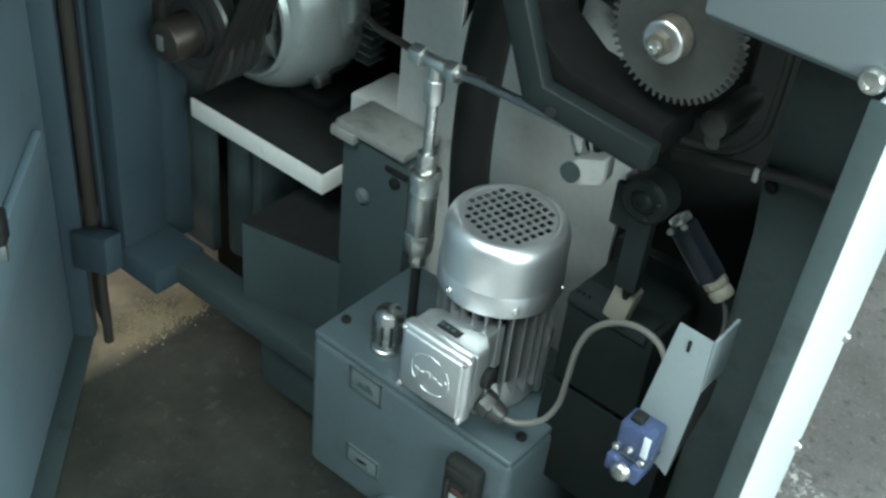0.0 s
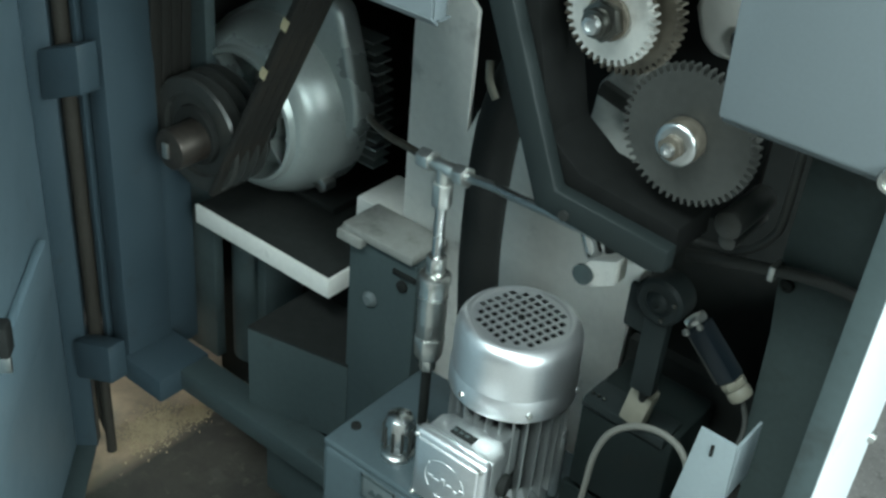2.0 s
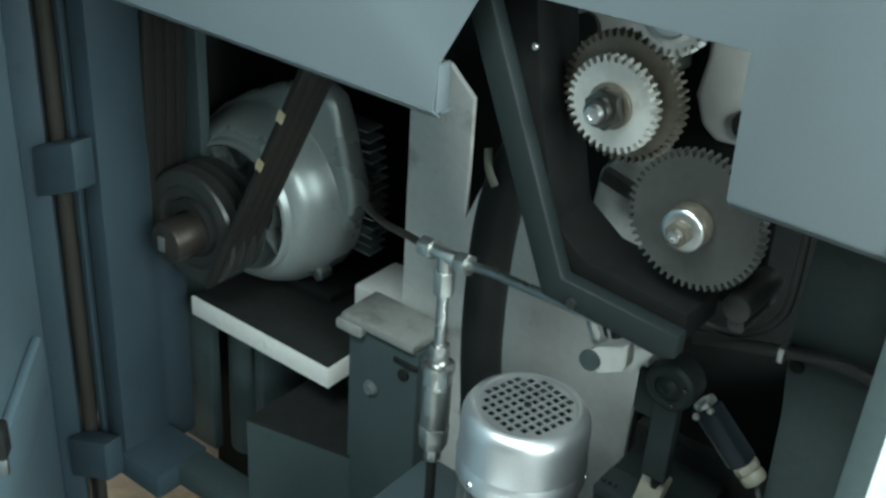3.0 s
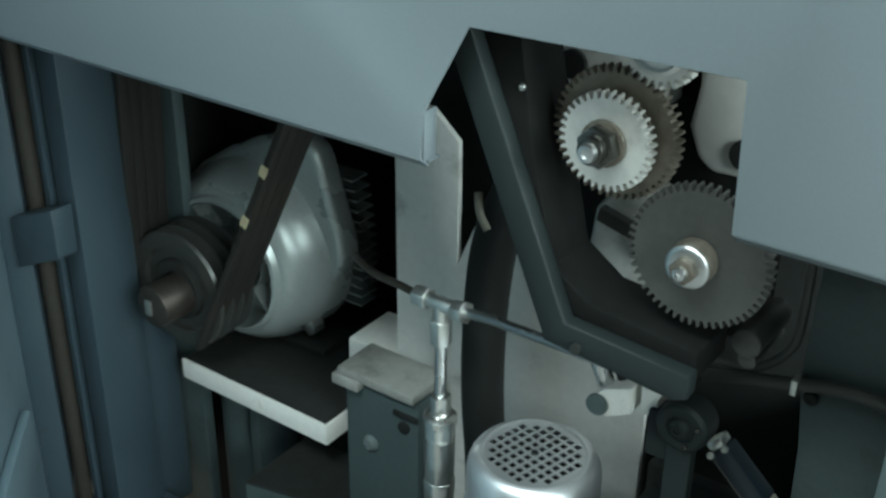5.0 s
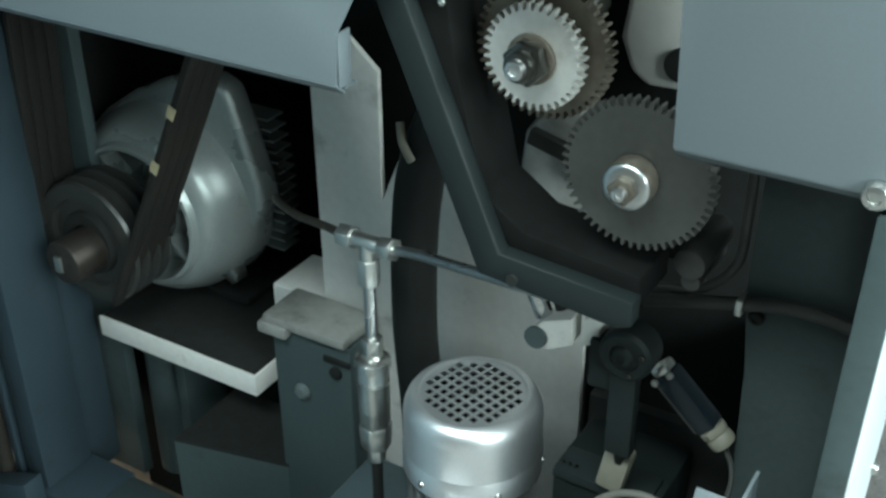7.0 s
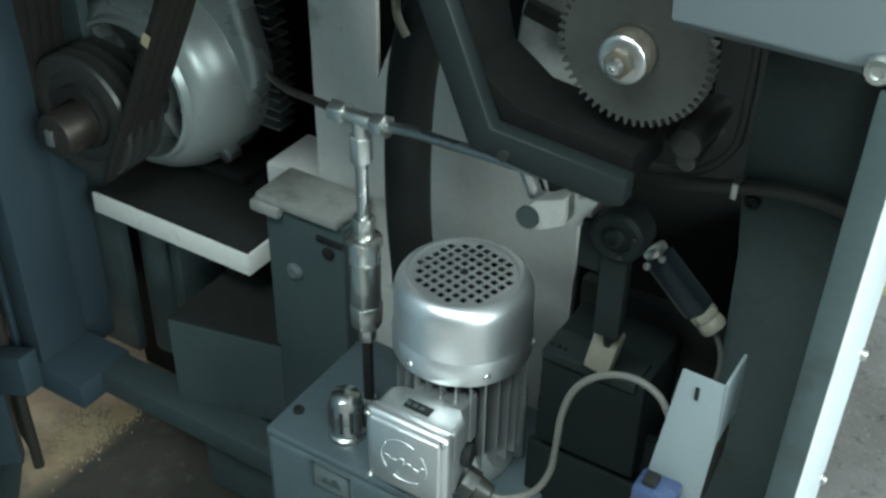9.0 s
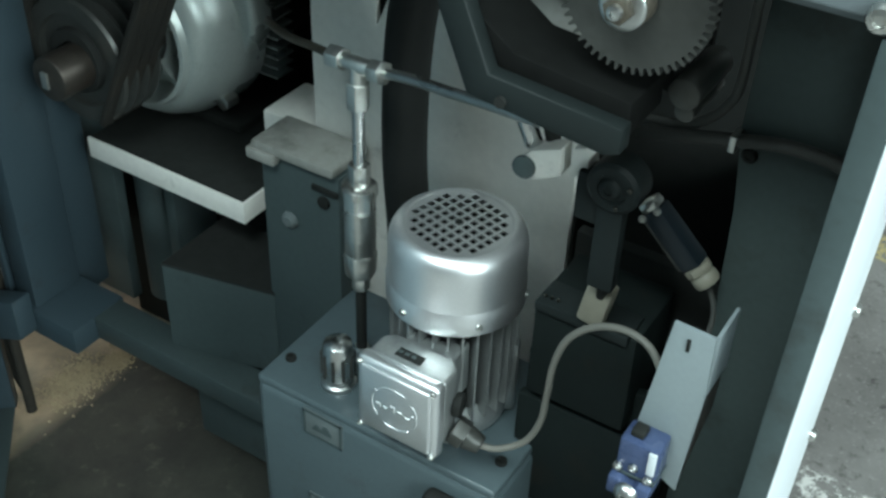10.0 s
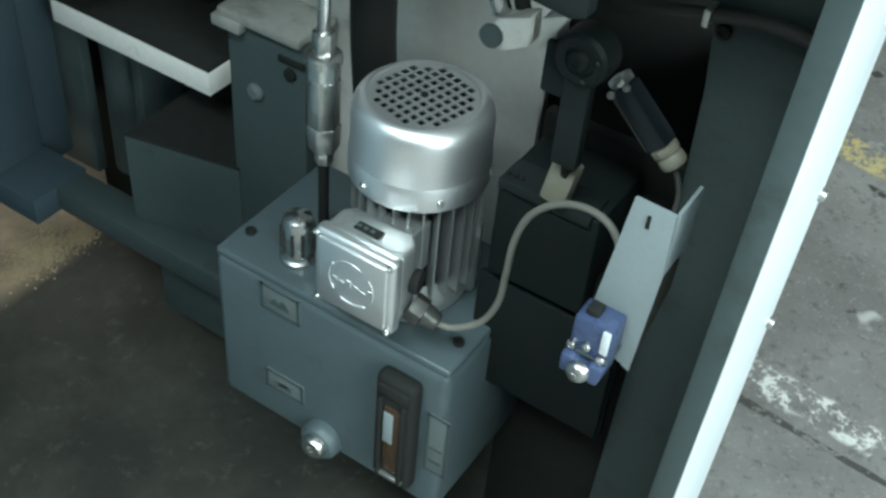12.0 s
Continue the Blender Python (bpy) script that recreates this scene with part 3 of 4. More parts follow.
cap = part("fan_cowl", lathe([(0.054, AT - 0.001), (0.056, AT), (0.0585, AT - 0.0004), (0.0625, AT - 0.0022), (0.0664, AT - 0.0052), (0.0694, AT - 0.0098), (0.0713, AT - 0.0155), (0.0722, AT - 0.0225), (0.0722, AT - 0.062), (0.0724, AT - 0.0635), (0.0738, AT - 0.0655), (0.0738, AT - 0.090), (0.0728, AT - 0.091), (0.070, AT - 0.091), (0.070, AT - 0.02), (0.066, AT - 0.008), (0.054, AT - 0.003)], (AX, AY, 0), (0, 0, 1), 72), ALU, pump)
# perforated top: square holes on a turned square lattice, a blank ring round the centre hole
bm = bmesh.new()
pitch, hole, N = 0.0106, 0.0072, 6
turn = Matrix.Rotation(radians(-15.3), 3, "Z")
coords = []
for i in range(-N, N + 1):
    coords += [i * pitch - hole / 2, i * pitch + hole / 2]
grid = {}


def grid_vert(i, j):
    if (i, j) not in grid:
        p = turn @ Vector((coords[i], coords[j], 0))
        if p.length > 0.0585:
            p *= 0.0585 / p.length
        grid[i, j] = bm.verts.new((AX + p.x, AY + p.y, AT - 0.0012))
    return grid[i, j]


for i in range(len(coords) - 1):
    for j in range(len(coords) - 1):
        mid = math.hypot((coords[i] + coords[i + 1]) / 2, (coords[j] + coords[j + 1]) / 2)
        is_hole = i % 2 == 0 and j % 2 == 0 and 0.008 < mid < 0.0510
        near = min(math.hypot(coords[p], coords[q]) for p in (i, i + 1) for q in (j, j + 1))
        if near < 0.0580 and not is_hole:
            bm.faces.new((grid_vert(i, j), grid_vert(i + 1, j), grid_vert(i + 1, j + 1), grid_vert(i, j + 1)))
g = bmesh.ops.extrude_face_region(bm, geom=bm.faces[:])
bmesh.ops.translate(bm, verts=[v for v in g["geom"] if isinstance(v, bmesh.types.BMVert)], vec=(0, 0, -0.0016))
part("cowl_grille", bm, ALU, cap, smooth=None)
part("grille_hole", rod((AX, AY, AT - 0.0012), (AX, AY, AT + 0.0002), 0.0042, seg=16), BLACK, cap)
part("fan", rod((AX, AY, AT - 0.045), (AX, AY, AT - 0.022), 0.058, seg=32), BLACK, pump, "dark fan under the grille")
for a in (200, 255, 320, 20):
    part("cowl_screw", screw_head((AX + 0.0735 * math.cos(radians(a)), AY + 0.0735 * math.sin(radians(a)), AT - 0.079), (math.cos(radians(a)), math.sin(radians(a)), 0), 0.004, 0.003), ZINC, cap)
# black core gives the gaps between the fins their shade
part("stator", rod((AX, AY, 0.43), (AX, AY, AT - 0.06), 0.046, seg=40), BLACK, pump)
for k in range(28):
    a = 2 * math.pi * k / 28
    c = Vector((AX + 0.0595 * math.cos(a), AY + 0.0595 * math.sin(a), 0.498))
    part("fin", tilted((0.020, 0.0020, 0.130), Matrix.Translation(c) @ pose(0, 0, 0, 0, 0, math.degrees(a)), 0.0), ALUCAST, pump)
part("base_flange", lathe([(0.0, 0.0), (0.058, 0.0), (0.062, 0.004), (0.064, 0.018), (0.058, 0.030), (0.054, 0.040)], (AX, AY, 0.400), (0, 0, 1), 48), ALUCAST, pump)
for a in (-60, 25):
    part("flange_lug", tilted((0.030, 0.022, 0.10), Matrix.Translation((AX + 0.058 * math.cos(radians(a)), AY + 0.058 * math.sin(radians(a)), 0.452)) @ pose(0, 0, 0, 0, 0, a), 0.006), ALUCAST, pump)
tb_top = [(-0.388, 0.566), (-0.297, 0.566), (-0.297, 0.590), (-0.309, 0.603), (-0.378, 0.603), (-0.388, 0.592)]
bm = bmesh.new()
g = bmesh.ops.extrude_face_region(bm, geom=[bm.faces.new([bm.verts.new((x, y, 0.466)) for x, y in tb_top])])
bmesh.ops.translate(bm, verts=[v for v in g["geom"] if isinstance(v, bmesh.types.BMVert)], vec=(0, 0, 0.084))
tb = part("terminal_box", bevel(bm, 0.004, 3), ALUCAST, pump, "cast aluminium terminal box")
part("box_neck", box(-0.375, -0.315, 0.598, 0.645, 0.474, 0.538, 0.004, 3), ALUCAST, tb)
lid = part("box_lid", box(-0.391, -0.294, 0.548, 0.566, 0.458, 0.556, 0.007, 4), ALU, tb)
part("lid_face", box(-0.383, -0.302, 0.5455, 0.549, 0.466, 0.548, 0.003, 3), ALU, lid)
cx, cz = -0.343, 0.506
ring = bmesh.new()
for k in range(28):
    a0, a1 = 2 * math.pi * k / 28, 2 * math.pi * (k + 1) / 28
    if k in (3, 4, 10, 17, 18, 24):
        continue
    c = [(r * math.cos(a), r * math.sin(a)) for r, a in ((0.026, a0), (0.028, a0), (0.028, a1), (0.026, a1))]
    ring.faces.new([ring.verts.new((cx + u, 0.5449, cz + v)) for u, v in c])
g = bmesh.ops.extrude_face_region(ring, geom=ring.faces[:])
bmesh.ops.translate(ring, verts=[v for v in g["geom"] if isinstance(v, bmesh.types.BMVert)], vec=(0, 0.0008, 0))
for k in range(6):
    u = -0.021 + k * 0.0085
    ring = merged(ring, box(cx + u, cx + u + 0.005, 0.5447, 0.5458, cz - 0.004 + 0.003 * (k % 2), cz + 0.004 - 0.003 * ((k + 1) % 3), 0))
part("embossed_mark", ring, ALU, lid, "raised worn maker's emblem", smooth=None)
for x, z in ((-0.386, 0.463), (-0.299, 0.463), (-0.299, 0.551), (-0.386, 0.551)):
    part("lid_screw", screw_head((x, 0.548, z), (0, -1, 0), 0.0035, 0.003), ZINC, lid)
part("box_tag", box(-0.362, -0.332, 0.574, 0.586, 0.550, 0.5515, 0.0004), BLACK, tb, "small black label")
for k in range(3):
    part("tag_bar", box(-0.361 + k * 0.008, -0.356 + k * 0.008, 0.578, 0.582, 0.5515, 0.552, 0), CAST, tb)
part("knockout_plug", rod((-0.298, 0.588, 0.506), (-0.289, 0.590, 0.506), 0.013, seg=20, w=0.002), BLACK, tb, "black blanking plug")
gland = part("cable_gland", merged(rod((-0.297, 0.586, 0.474), (-0.283, 0.588, 0.468), 0.0165, seg=6, w=0.001), rod((-0.283, 0.588, 0.468), (-0.266, 0.591, 0.462), 0.0135, 0.010, w=0.002)), GEARDARK, tb, "dark metal cable gland")

cable = thing("motor_cable", (-0.2, 0.60, 0.60), "grey plastic motor cable looping over the tank", "cable")
part("sheath", tube([(-0.268, 0.590, 0.462), (-0.250, 0.596, 0.462), (-0.226, 0.606, 0.478), (-0.212, 0.608, 0.512), (-0.207, 0.606, 0.555), (-0.203, 0.604, 0.60), (-0.190, 0.601, 0.640), (-0.165, 0.600, 0.667), (-0.135, 0.598, 0.678), (-0.108, 0.592, 0.672), (-0.085, 0.582, 0.64)], 0.0035, 12), CABLE, cable)

# ---- hydraulic pipework on the tank ----
VX, VY = -0.486, 0.688
valve = thing("check_valve", (VX, VY, 0.4), "zinc plated hydraulic valve with hex fittings on a riser pipe", "valve")
part("riser_pipe", rod((VX, VY, 0.40), (VX, VY, 0.55), 0.0062), BLACK, valve)
part("riser_seat", lathe([(0.013, 0), (0.013, 0.006), (0.008, 0.012), (0, 0.012)], (VX, VY, 0.40), (0, 0, 1), 20), STEEL, valve)
part("lower_nut", rod((VX, VY, 0.500), (VX, VY, 0.522), 0.0105, seg=6, w=0.001), ZINC, valve)
part("lower_hex", rod((VX, VY, 0.520), (VX, VY, 0.552), 0.0175, 0.0195, seg=6, w=0.002, turn=12), ZINC, valve)
part("valve_body", merged(rod((VX, VY, 0.550), (VX, VY, 0.630), 0.0185, seg=6, w=0.003, turn=20), rod((VX, VY, 0.575), (VX, VY, 0.612), 0.0175, seg=24)), ZINC, valve)
part("upper_collar", lathe([(0.0165, 0), (0.0195, 0.002), (0.0195, 0.011), (0.014, 0.015), (0, 0.015)], (VX, VY, 0.629), (0, 0, 1), 28), ZINC, valve)
part("upper_nut", rod((VX, VY, 0.643), (VX, VY, 0.668), 0.0125, seg=6, w=0.0015, turn=10), ZINC, valve)
part("upper_pipe", rod((VX, VY, 0.668), (VX, VY, 0.748), 0.0066), STEEL, valve)
part("pipe_nut", rod((VX, VY, 0.735), (VX, VY, 0.765), 0.0125, seg=6, w=0.0015, turn=22), ZINC, valve)
part("tee_stem", rod((VX, VY, 0.765), (VX, VY, 0.782), 0.009), ZINC, valve)
part("tee_body", rod((-0.507, 0.690, 0.783), (-0.465, 0.686, 0.785), 0.0085, w=0.001), ZINC, valve)
part("tee_nut", rod((-0.522, 0.692, 0.782), (-0.504, 0.690, 0.783), 0.0125, seg=6, w=0.001), ZINC, valve)
part("tee_nut", rod((-0.466, 0.686, 0.785), (-0.450, 0.683, 0.788), 0.0125, seg=6, w=0.001), ZINC, valve)
pipe = thing("pressure_pipe", (-0.38, 0.65, 0.81), "thin bent steel pressure pipe from the tee", "pipe")
part("pipe_run", tube([(-0.455, 0.684, 0.787), (-0.41, 0.668, 0.802), (-0.364, 0.650, 0.815), (-0.32, 0.632, 0.828), (-0.275, 0.612, 0.842), (-0.24, 0.598, 0.852)], 0.0055), STEEL, pipe)
pipe = thing("pressure_pipe", (-0.65, 0.75, 0.75), "thin brown stained steel pipe running back past the motor", "pipe")
part("pipe_run", tube([(-0.515, 0.691, 0.782), (-0.56, 0.716, 0.768), (-0.63, 0.757, 0.742), (-0.694, 0.80, 0.722), (-0.750, 0.862, 0.684)], 0.0046), GEARBROWN, pipe)
hose = thing("hydraulic_hose", (-0.49, 0.80, 0.4), "thick black rubber hose in front of the cream casting", "hose")
part("hose_run", tube([(-0.492, 0.800, 0.36), (-0.492, 0.795, 0.50), (-0.497, 0.790, 0.62), (-0.492, 0.785, 0.74), (-0.475, 0.775, 0.83), (-0.445, 0.765, 0.90), (-0.40, 0.755, 0.97), (-0.36, 0.75, 1.10)], 0.026, 20), RUBBER, hose)
part("hose_sleeve", tube([(-0.480, 0.744, 0.896), (-0.474, 0.739, 0.876), (-0.462, 0.736, 0.860)], 0.0045, 12), PLASTIC, hose, "pale strap over the hose")

# ---- gear train ----
swing = thing("swing_frame", (-0.25, 0.56, 0.90), "dark grey-green painted angled swing arm frame", "bracket")
part("arm_frame", prism([(-0.455, 1.30), (-0.278, 0.889), (-0.160, 0.877), (-0.147, 0.882), (-0.147, 0.903), (-0.260, 0.912), (-0.428, 1.30)], 0.545, 0.562, 0.002), ARM, swing)
# web darkened to hold the shade behind the arm
part("inner_web", prism([(-0.440, 1.30), (-0.272, 0.902), (-0.150, 0.886), (-0.150, 0.915), (-0.248, 0.925), (-0.284, 0.95), (-0.309, 1.05), (-0.352, 1.30)], 0.5635, 0.625, 0.002), RECESSBLACK, swing, "black inner web")
part("pivot_bolt", rod((-0.247, 0.5465, 0.893), (-0.247, 0.542, 0.893), 0.005, seg=14), BLACK, swing)
part("small_screw", screw_head((-0.321, 0.5635, 1.098), (0, -1, 0), 0.003, 0.0025), ZINC, swing)
plate2 = thing("gear_plate", (-0.2, 0.67, 1.0), "cream painted casting behind the change gears, its recess shade drawn in black", "casting")
# black backing sheet, the shade between the cream pieces
part("backing", box(-0.36, -0.14, 0.69, 0.70, 0.86, 1.5, 0.001), RECESSBLACK, plate2)
part("plate_right", prism([(-0.211, 1.20), (-0.209, 1.10), (-0.214, 1.065), (-0.204, 1.040), (-0.190, 1.030), (-0.150, 1.032), (-0.14, 1.06), (-0.14, 1.20)], 0.645, 0.69, 0.006, 3), CREAM, plate2)
part("plate_left", prism([(-0.355, 1.20), (-0.341, 1.10), (-0.328, 1.072), (-0.30, 1.06), (-0.24, 1.07), (-0.25, 1.20)], 0.65, 0.69, 0.004, 3), CREAM, plate2)
part("plate_low", prism([(-0.296, 0.965), (-0.300, 0.925), (-0.296, 0.83), (-0.235, 0.825), (-0.235, 0.99), (-0.27, 1.0)], 0.655, 0.69, 0.004, 3), LEDGE, plate2)
part("plate_slot", prism([(-0.301, 0.882), (-0.301, 0.866), (-0.234, 0.857), (-0.234, 0.873)], 0.650, 0.6545, 0.001), BLACK, plate2)
part("bore", rod((-0.163, 0.6455, 1.053), (-0.163, 0.641, 1.053), 0.013, seg=24), BLACK, plate2)
part("bore", rod((-0.324, 0.6495, 1.094), (-0.324, 0.645, 1.094), 0.013, seg=24), BLACK, plate2)

ga = thing("change_gear", (-0.160, 0.58, 0.993), "large dark oiled steel change gear with a bright washer", "gear", "change gears")
part("toothed_wheel", gear_mesh(-0.163, 0.993, 0.571, 0.581, 0.0592, 54, 0.0054), GEARDARK, ga, smooth=None)
part("spacer", rod((-0.163, 0.570, 0.993), (-0.163, 0.553, 0.993), 0.0185, w=0.002), GEARBROWN, ga)
part("washer", lathe([(0, 0.004), (0.0135, 0.004), (0.0165, 0.0034), (0.0178, 0.002), (0.0178, 0)], (-0.163, 0.553, 0.993), (0, -1, 0), 32), STEEL, ga, "bright steel washer")
part("nut", rod((-0.163, 0.549, 0.993), (-0.163, 0.541, 0.993), 0.0108, seg=6, w=0.001, turn=20), GEARBROWN, ga, "brown hex nut")
part("stud", lathe([(0, 0.002), (0.0025, 0.002), (0.0027, 0.005), (0.005, 0.0045), (0.0058, 0.002), (0.0058, 0)], (-0.163, 0.541, 0.993), (0, -1, 0), 18), STEEL, ga)
gb = thing("change_gear", (-0.252, 0.59, 1.062), "bright worn steel change gear with a large dark nut", "gear", "change gears")
part("toothed_wheel", gear_mesh(-0.252, 1.064, 0.576, 0.585, 0.0408, 36, 0.0052, phase=0.3), GEARLIGHT, gb, smooth=None)
part("collar", rod((-0.252, 0.5755, 1.064), (-0.252, 0.571, 1.064), 0.0195, w=0.001), GEARBROWN, gb)
part("nut", rod((-0.252, 0.571, 1.064), (-0.252, 0.560, 1.064), 0.0178, seg=6, w=0.0018, turn=15), NUT, gb, "dark hex nut")
part("stud", rod((-0.252, 0.560, 1.064), (-0.252, 0.551, 1.064), 0.0120, w=0.002), NUT, gb)
part("stud_tip", lathe([(0, 0.0035), (0.004, 0.0035), (0.0042, 0.006), (0.0070, 0.0055), (0.0078, 0.003), (0.0078, 0)], (-0.252, 0.551, 1.064), (0, -1, 0), 20), STEEL, gb)
gc = thing("change_gear", (-0.251, 0.61, 1.063), "brown greasy steel change gear behind a smaller one", "gear", "change gears")
part("toothed_wheel", gear_mesh(-0.252, 1.066, 0.592, 0.602, 0.0555, 48, 0.0054, phase=0.2), GEARBROWN, gc, smooth=None)
part("hub", rod((-0.252, 0.592, 1.066), (-0.252, 0.5895, 1.066), 0.034, seg=40, w=0.001), GEARBROWN, gc, "greasy raised hub")
gd = thing("change_gear", (-0.216, 0.61, 1.147), "small bright steel gear half hidden by the guard", "gear", "change gears")
part("toothed_wheel", gear_mesh(-0.221, 1.145, 0.592, 0.603, 0.0350, 28, 0.0060, phase=0.5), GEARLIGHT, gd, smooth=None)
part("boss", lathe([(0.024, 0), (0.024, 0.004), (0.020, 0.006), (0.018, 0.003), (0.014, 0.003), (0.012, 0.008), (0, 0.008)], (-0.221, 0.592, 1.145), (0, -1, 0), 32), STEEL, gd)
lowgear = thing("lower_shaft", (-0.13, 0.65, 0.90), "two oily steel rods below the large gear", "shaft")
part("shaft_drum", rod((-0.132, 0.62, 0.902), (-0.132, 0.69, 0.902), 0.013, seg=32, w=0.002), GEARDARK, lowgear)
part("shaft_collar", rod((-0.131, 0.625, 0.884), (-0.131, 0.69, 0.884), 0.008, seg=32, w=0.001), GEARDARK, lowgear)
nip = thing("grease_nipple", (-0.205, 0.62, 0.955), "small bright screws on a dark link", "screw")
part("link", tilted((0.09, 0.01, 0.014), Matrix.Translation((-0.235, 0.63, 0.965)) @ pose(0, 0, 0, 0, 14, 0), 0.002), BLACK, nip)
for k in (0, 1):
    part("screw", screw_head((-0.208 + 0.009 * k, 0.622, 0.957 - 0.004 * k), (0, -1, 0), 0.0045, 0.006), ZINC, nip)

# ---- linkage below the arm ----
lever = thing("clamp_lever", (-0.25, 0.66, 0.78), "cream painted clamp lever with a round pin", "lever")
part("lever_body", prism([(-0.284, 0.768), (-0.268, 0.788), (-0.239, 0.800), (-0.238, 0.772), (-0.262, 0.758)], 0.646, 0.668, 0.0015), CREAM, lever)
part("lever_jaw", prism([(-0.2285, 0.804), (-0.203, 0.816), (-0.213, 0.797), (-0.211, 0.783), (-0.2285, 0.774)], 0.646, 0.668, 0.0015), CREAM, lever)
part("pin", rod((-0.272, 0.6455, 0.771), (-0.272, 0.640, 0.771), 0.0110, w=0.001), CAST, lever)
part("push_rod", rod((-0.272, 0.66, 0.785), (-0.292, 0.66, 0.83), 0.0085, w=0.001), STEEL, lever)
part("rod_guide", rod((-0.257, 0.67, 0.785), (-0.270, 0.67, 0.83), 0.007), BLACK, lever)

roller = thing("cam_roller", (-0.18, 0.63, 0.78), "dark steel cam roller on an upright bracket", "roller")
part("roller_disc", lathe([(0, 0.004), (0.013, 0.004), (0.014, 0.007), (0.021, 0.007), (0.0245, 0.004), (0.025, 0), (0.025, -0.02), (0, -0.02)], (-0.182, 0.637, 0.789), (0, -1, 0), 40), ARM, roller)
part("axle", lathe([(0, 0.003), (0.004, 0.003), (0.0045, 0.005), (0.008, 0.004), (0.0105, 0.002), (0.011, 0)], (-0.185, 0.634, 0.787), (0, -1, 0), 24), ARM, roller)
for a in (-70, 20):
    part("disc_screw", screw_head((-0.182 + 0.0175 * math.cos(radians(a)), 0.630, 0.789 + 0.0175 * math.sin(radians(a))), (0, -1, 0), 0.0028, 0.002), NUT, roller)
part("bracket_head", box(-0.219, -0.192, 0.640, 0.665, 0.740, 0.790, 0.003), ARM, roller)
part("bracket_leg", box(-0.196, -0.171, 0.636, 0.650, 0.676, 0.775, 0.002), ARM, roller)

cylinder = thing("cylinder_block", (-0.20, 0.69, 0.55), "dark painted hydraulic cylinder block", "hydraulic block")
# shaded green here too, for the dim lower recess
part("block_body", box(-0.258, -0.148, 0.665, 0.76, 0.485, 0.608, 0.004), SHADEGREEN, cylinder)
part("block_cover", box(-0.256, -0.156, 0.660, 0.70, 0.600, 0.612, 0.002), ARM, cylinder)
for x in (-0.25, -0.243, -0.236):
    part("cover_screw", screw_head((x, 0.672, 0.612), (0, 0, 1), 0.0024, 0.002), NUT, cylinder)
part("clevis", tilted((0.026, 0.020, 0.046), Matrix.Translation((-0.191, 0.66, 0.641)) @ pose(0, 0, 0, 0, 10, 0), 0.003), PLASTIC, cylinder, "pale clevis block")
part("piston", rod((-0.186, 0.655, 0.655), (-0.183, 0.650, 0.685), 0.006), BLACK, cylinder)

sensor = thing("limit_switch", (-0.13, 0.69, 0.70), "slim navy blue limit switch with a pale cable gland", "limit switch")
ms = Matrix.Translation((-0.139, 0.69, 0.722)) @ pose(0, 0, 0, 0, 0, 0) @ Matrix.Rotation(radians(-47), 4, "Y")
part("switch_body", tilted((0.021, 0.022, 0.064), ms, 0.003), SENSORBLUE, sensor)
part("edge_strip", tilted((0.002, 0.018, 0.058), ms @ Matrix.Translation((-0.0115, -0.001, 0)), 0.0005), GEARDARK, sensor)
part("head", tilted((0.018, 0.018, 0.010), ms @ Matrix.Translation((0, 0, 0.037)), 0.003), ZINC, sensor)
for x in (-0.009, 0.009):
    part("head_screw", screw_head(ms @ Vector((x, -0.011, 0.031)), (0, -1, 0), 0.0035, 0.004), ZINC, sensor)
part("gland", merged(rod(ms @ Vector((0, 0, -0.032)), ms @ Vector((0, 0, -0.040)), 0.013, seg=8, w=0.001), rod(ms @ Vector((0, 0, -0.040)), ms @ Vector((0, 0, -0.054)), 0.0125, w=0.004)), PLASTIC, sensor, "pale plastic gland")
part("lead", tube([ms @ Vector((0, 0, -0.050)), (-0.090, 0.685, 0.665), (-0.088, 0.675, 0.64), (-0.098, 0.655, 0.60)], 0.0026, 8), CONDUIT, sensor)

conduit = thing("flexible_conduit", (-0.1, 0.695, 0.835), "grey flexible conduit clipped to the inner panel", "conduit")
part("conduit_run", tube([(-0.19, 0.69, 0.812), (-0.164, 0.692, 0.819), (-0.111, 0.694, 0.832), (-0.07, 0.694, 0.842), (-0.035, 0.694, 0.843), (-0.004, 0.694, 0.838)], 0.0062), CONDUIT, conduit)
part("clip", box(-0.109, -0.103, 0.686, 0.704, 0.825, 0.8405, 0.001), ZINC, conduit, "bright metal clip")
part("clip_screw", screw_head((-0.094, 0.704, 0.818), (0, -1, 0), 0.007, 0.004), BLACK, conduit)
conduit2 = thing("bent_pipe", (-0.12, 0.69, 0.87), "thin bent steel pipe behind the gears", "pipe")
part("pipe_run", tube([(-0.19, 0.70, 0.823), (-0.155, 0.70, 0.829), (-0.135, 0.70, 0.840), (-0.118, 0.70, 0.862), (-0.1125, 0.70, 0.89), (-0.1125, 0.70, 1.0), (-0.1125, 0.70, 1.2)], 0.0042), CONDUIT, conduit2)

# ---- switch bracket ----
bracket = thing("switch_bracket", (-0.06, 0.55, 0.6), "grey painted angle bracket carrying a blue safety switch", "bracket")
part("bracket_face", prism([(-0.080, 0.761), (-0.046, 0.760), (-0.044, 0.700), (-0.051, 0.585), (-0.098, 0.612), (-0.092, 0.66)], 0.538, 0.541, 0.0006), BRACKET, bracket)
part("bracket_side", box(-0.0465, -0.0435, 0.541, 0.582, 0.70, 0.761, 0.0006), BRACKET, bracket)
bm = bmesh.new()
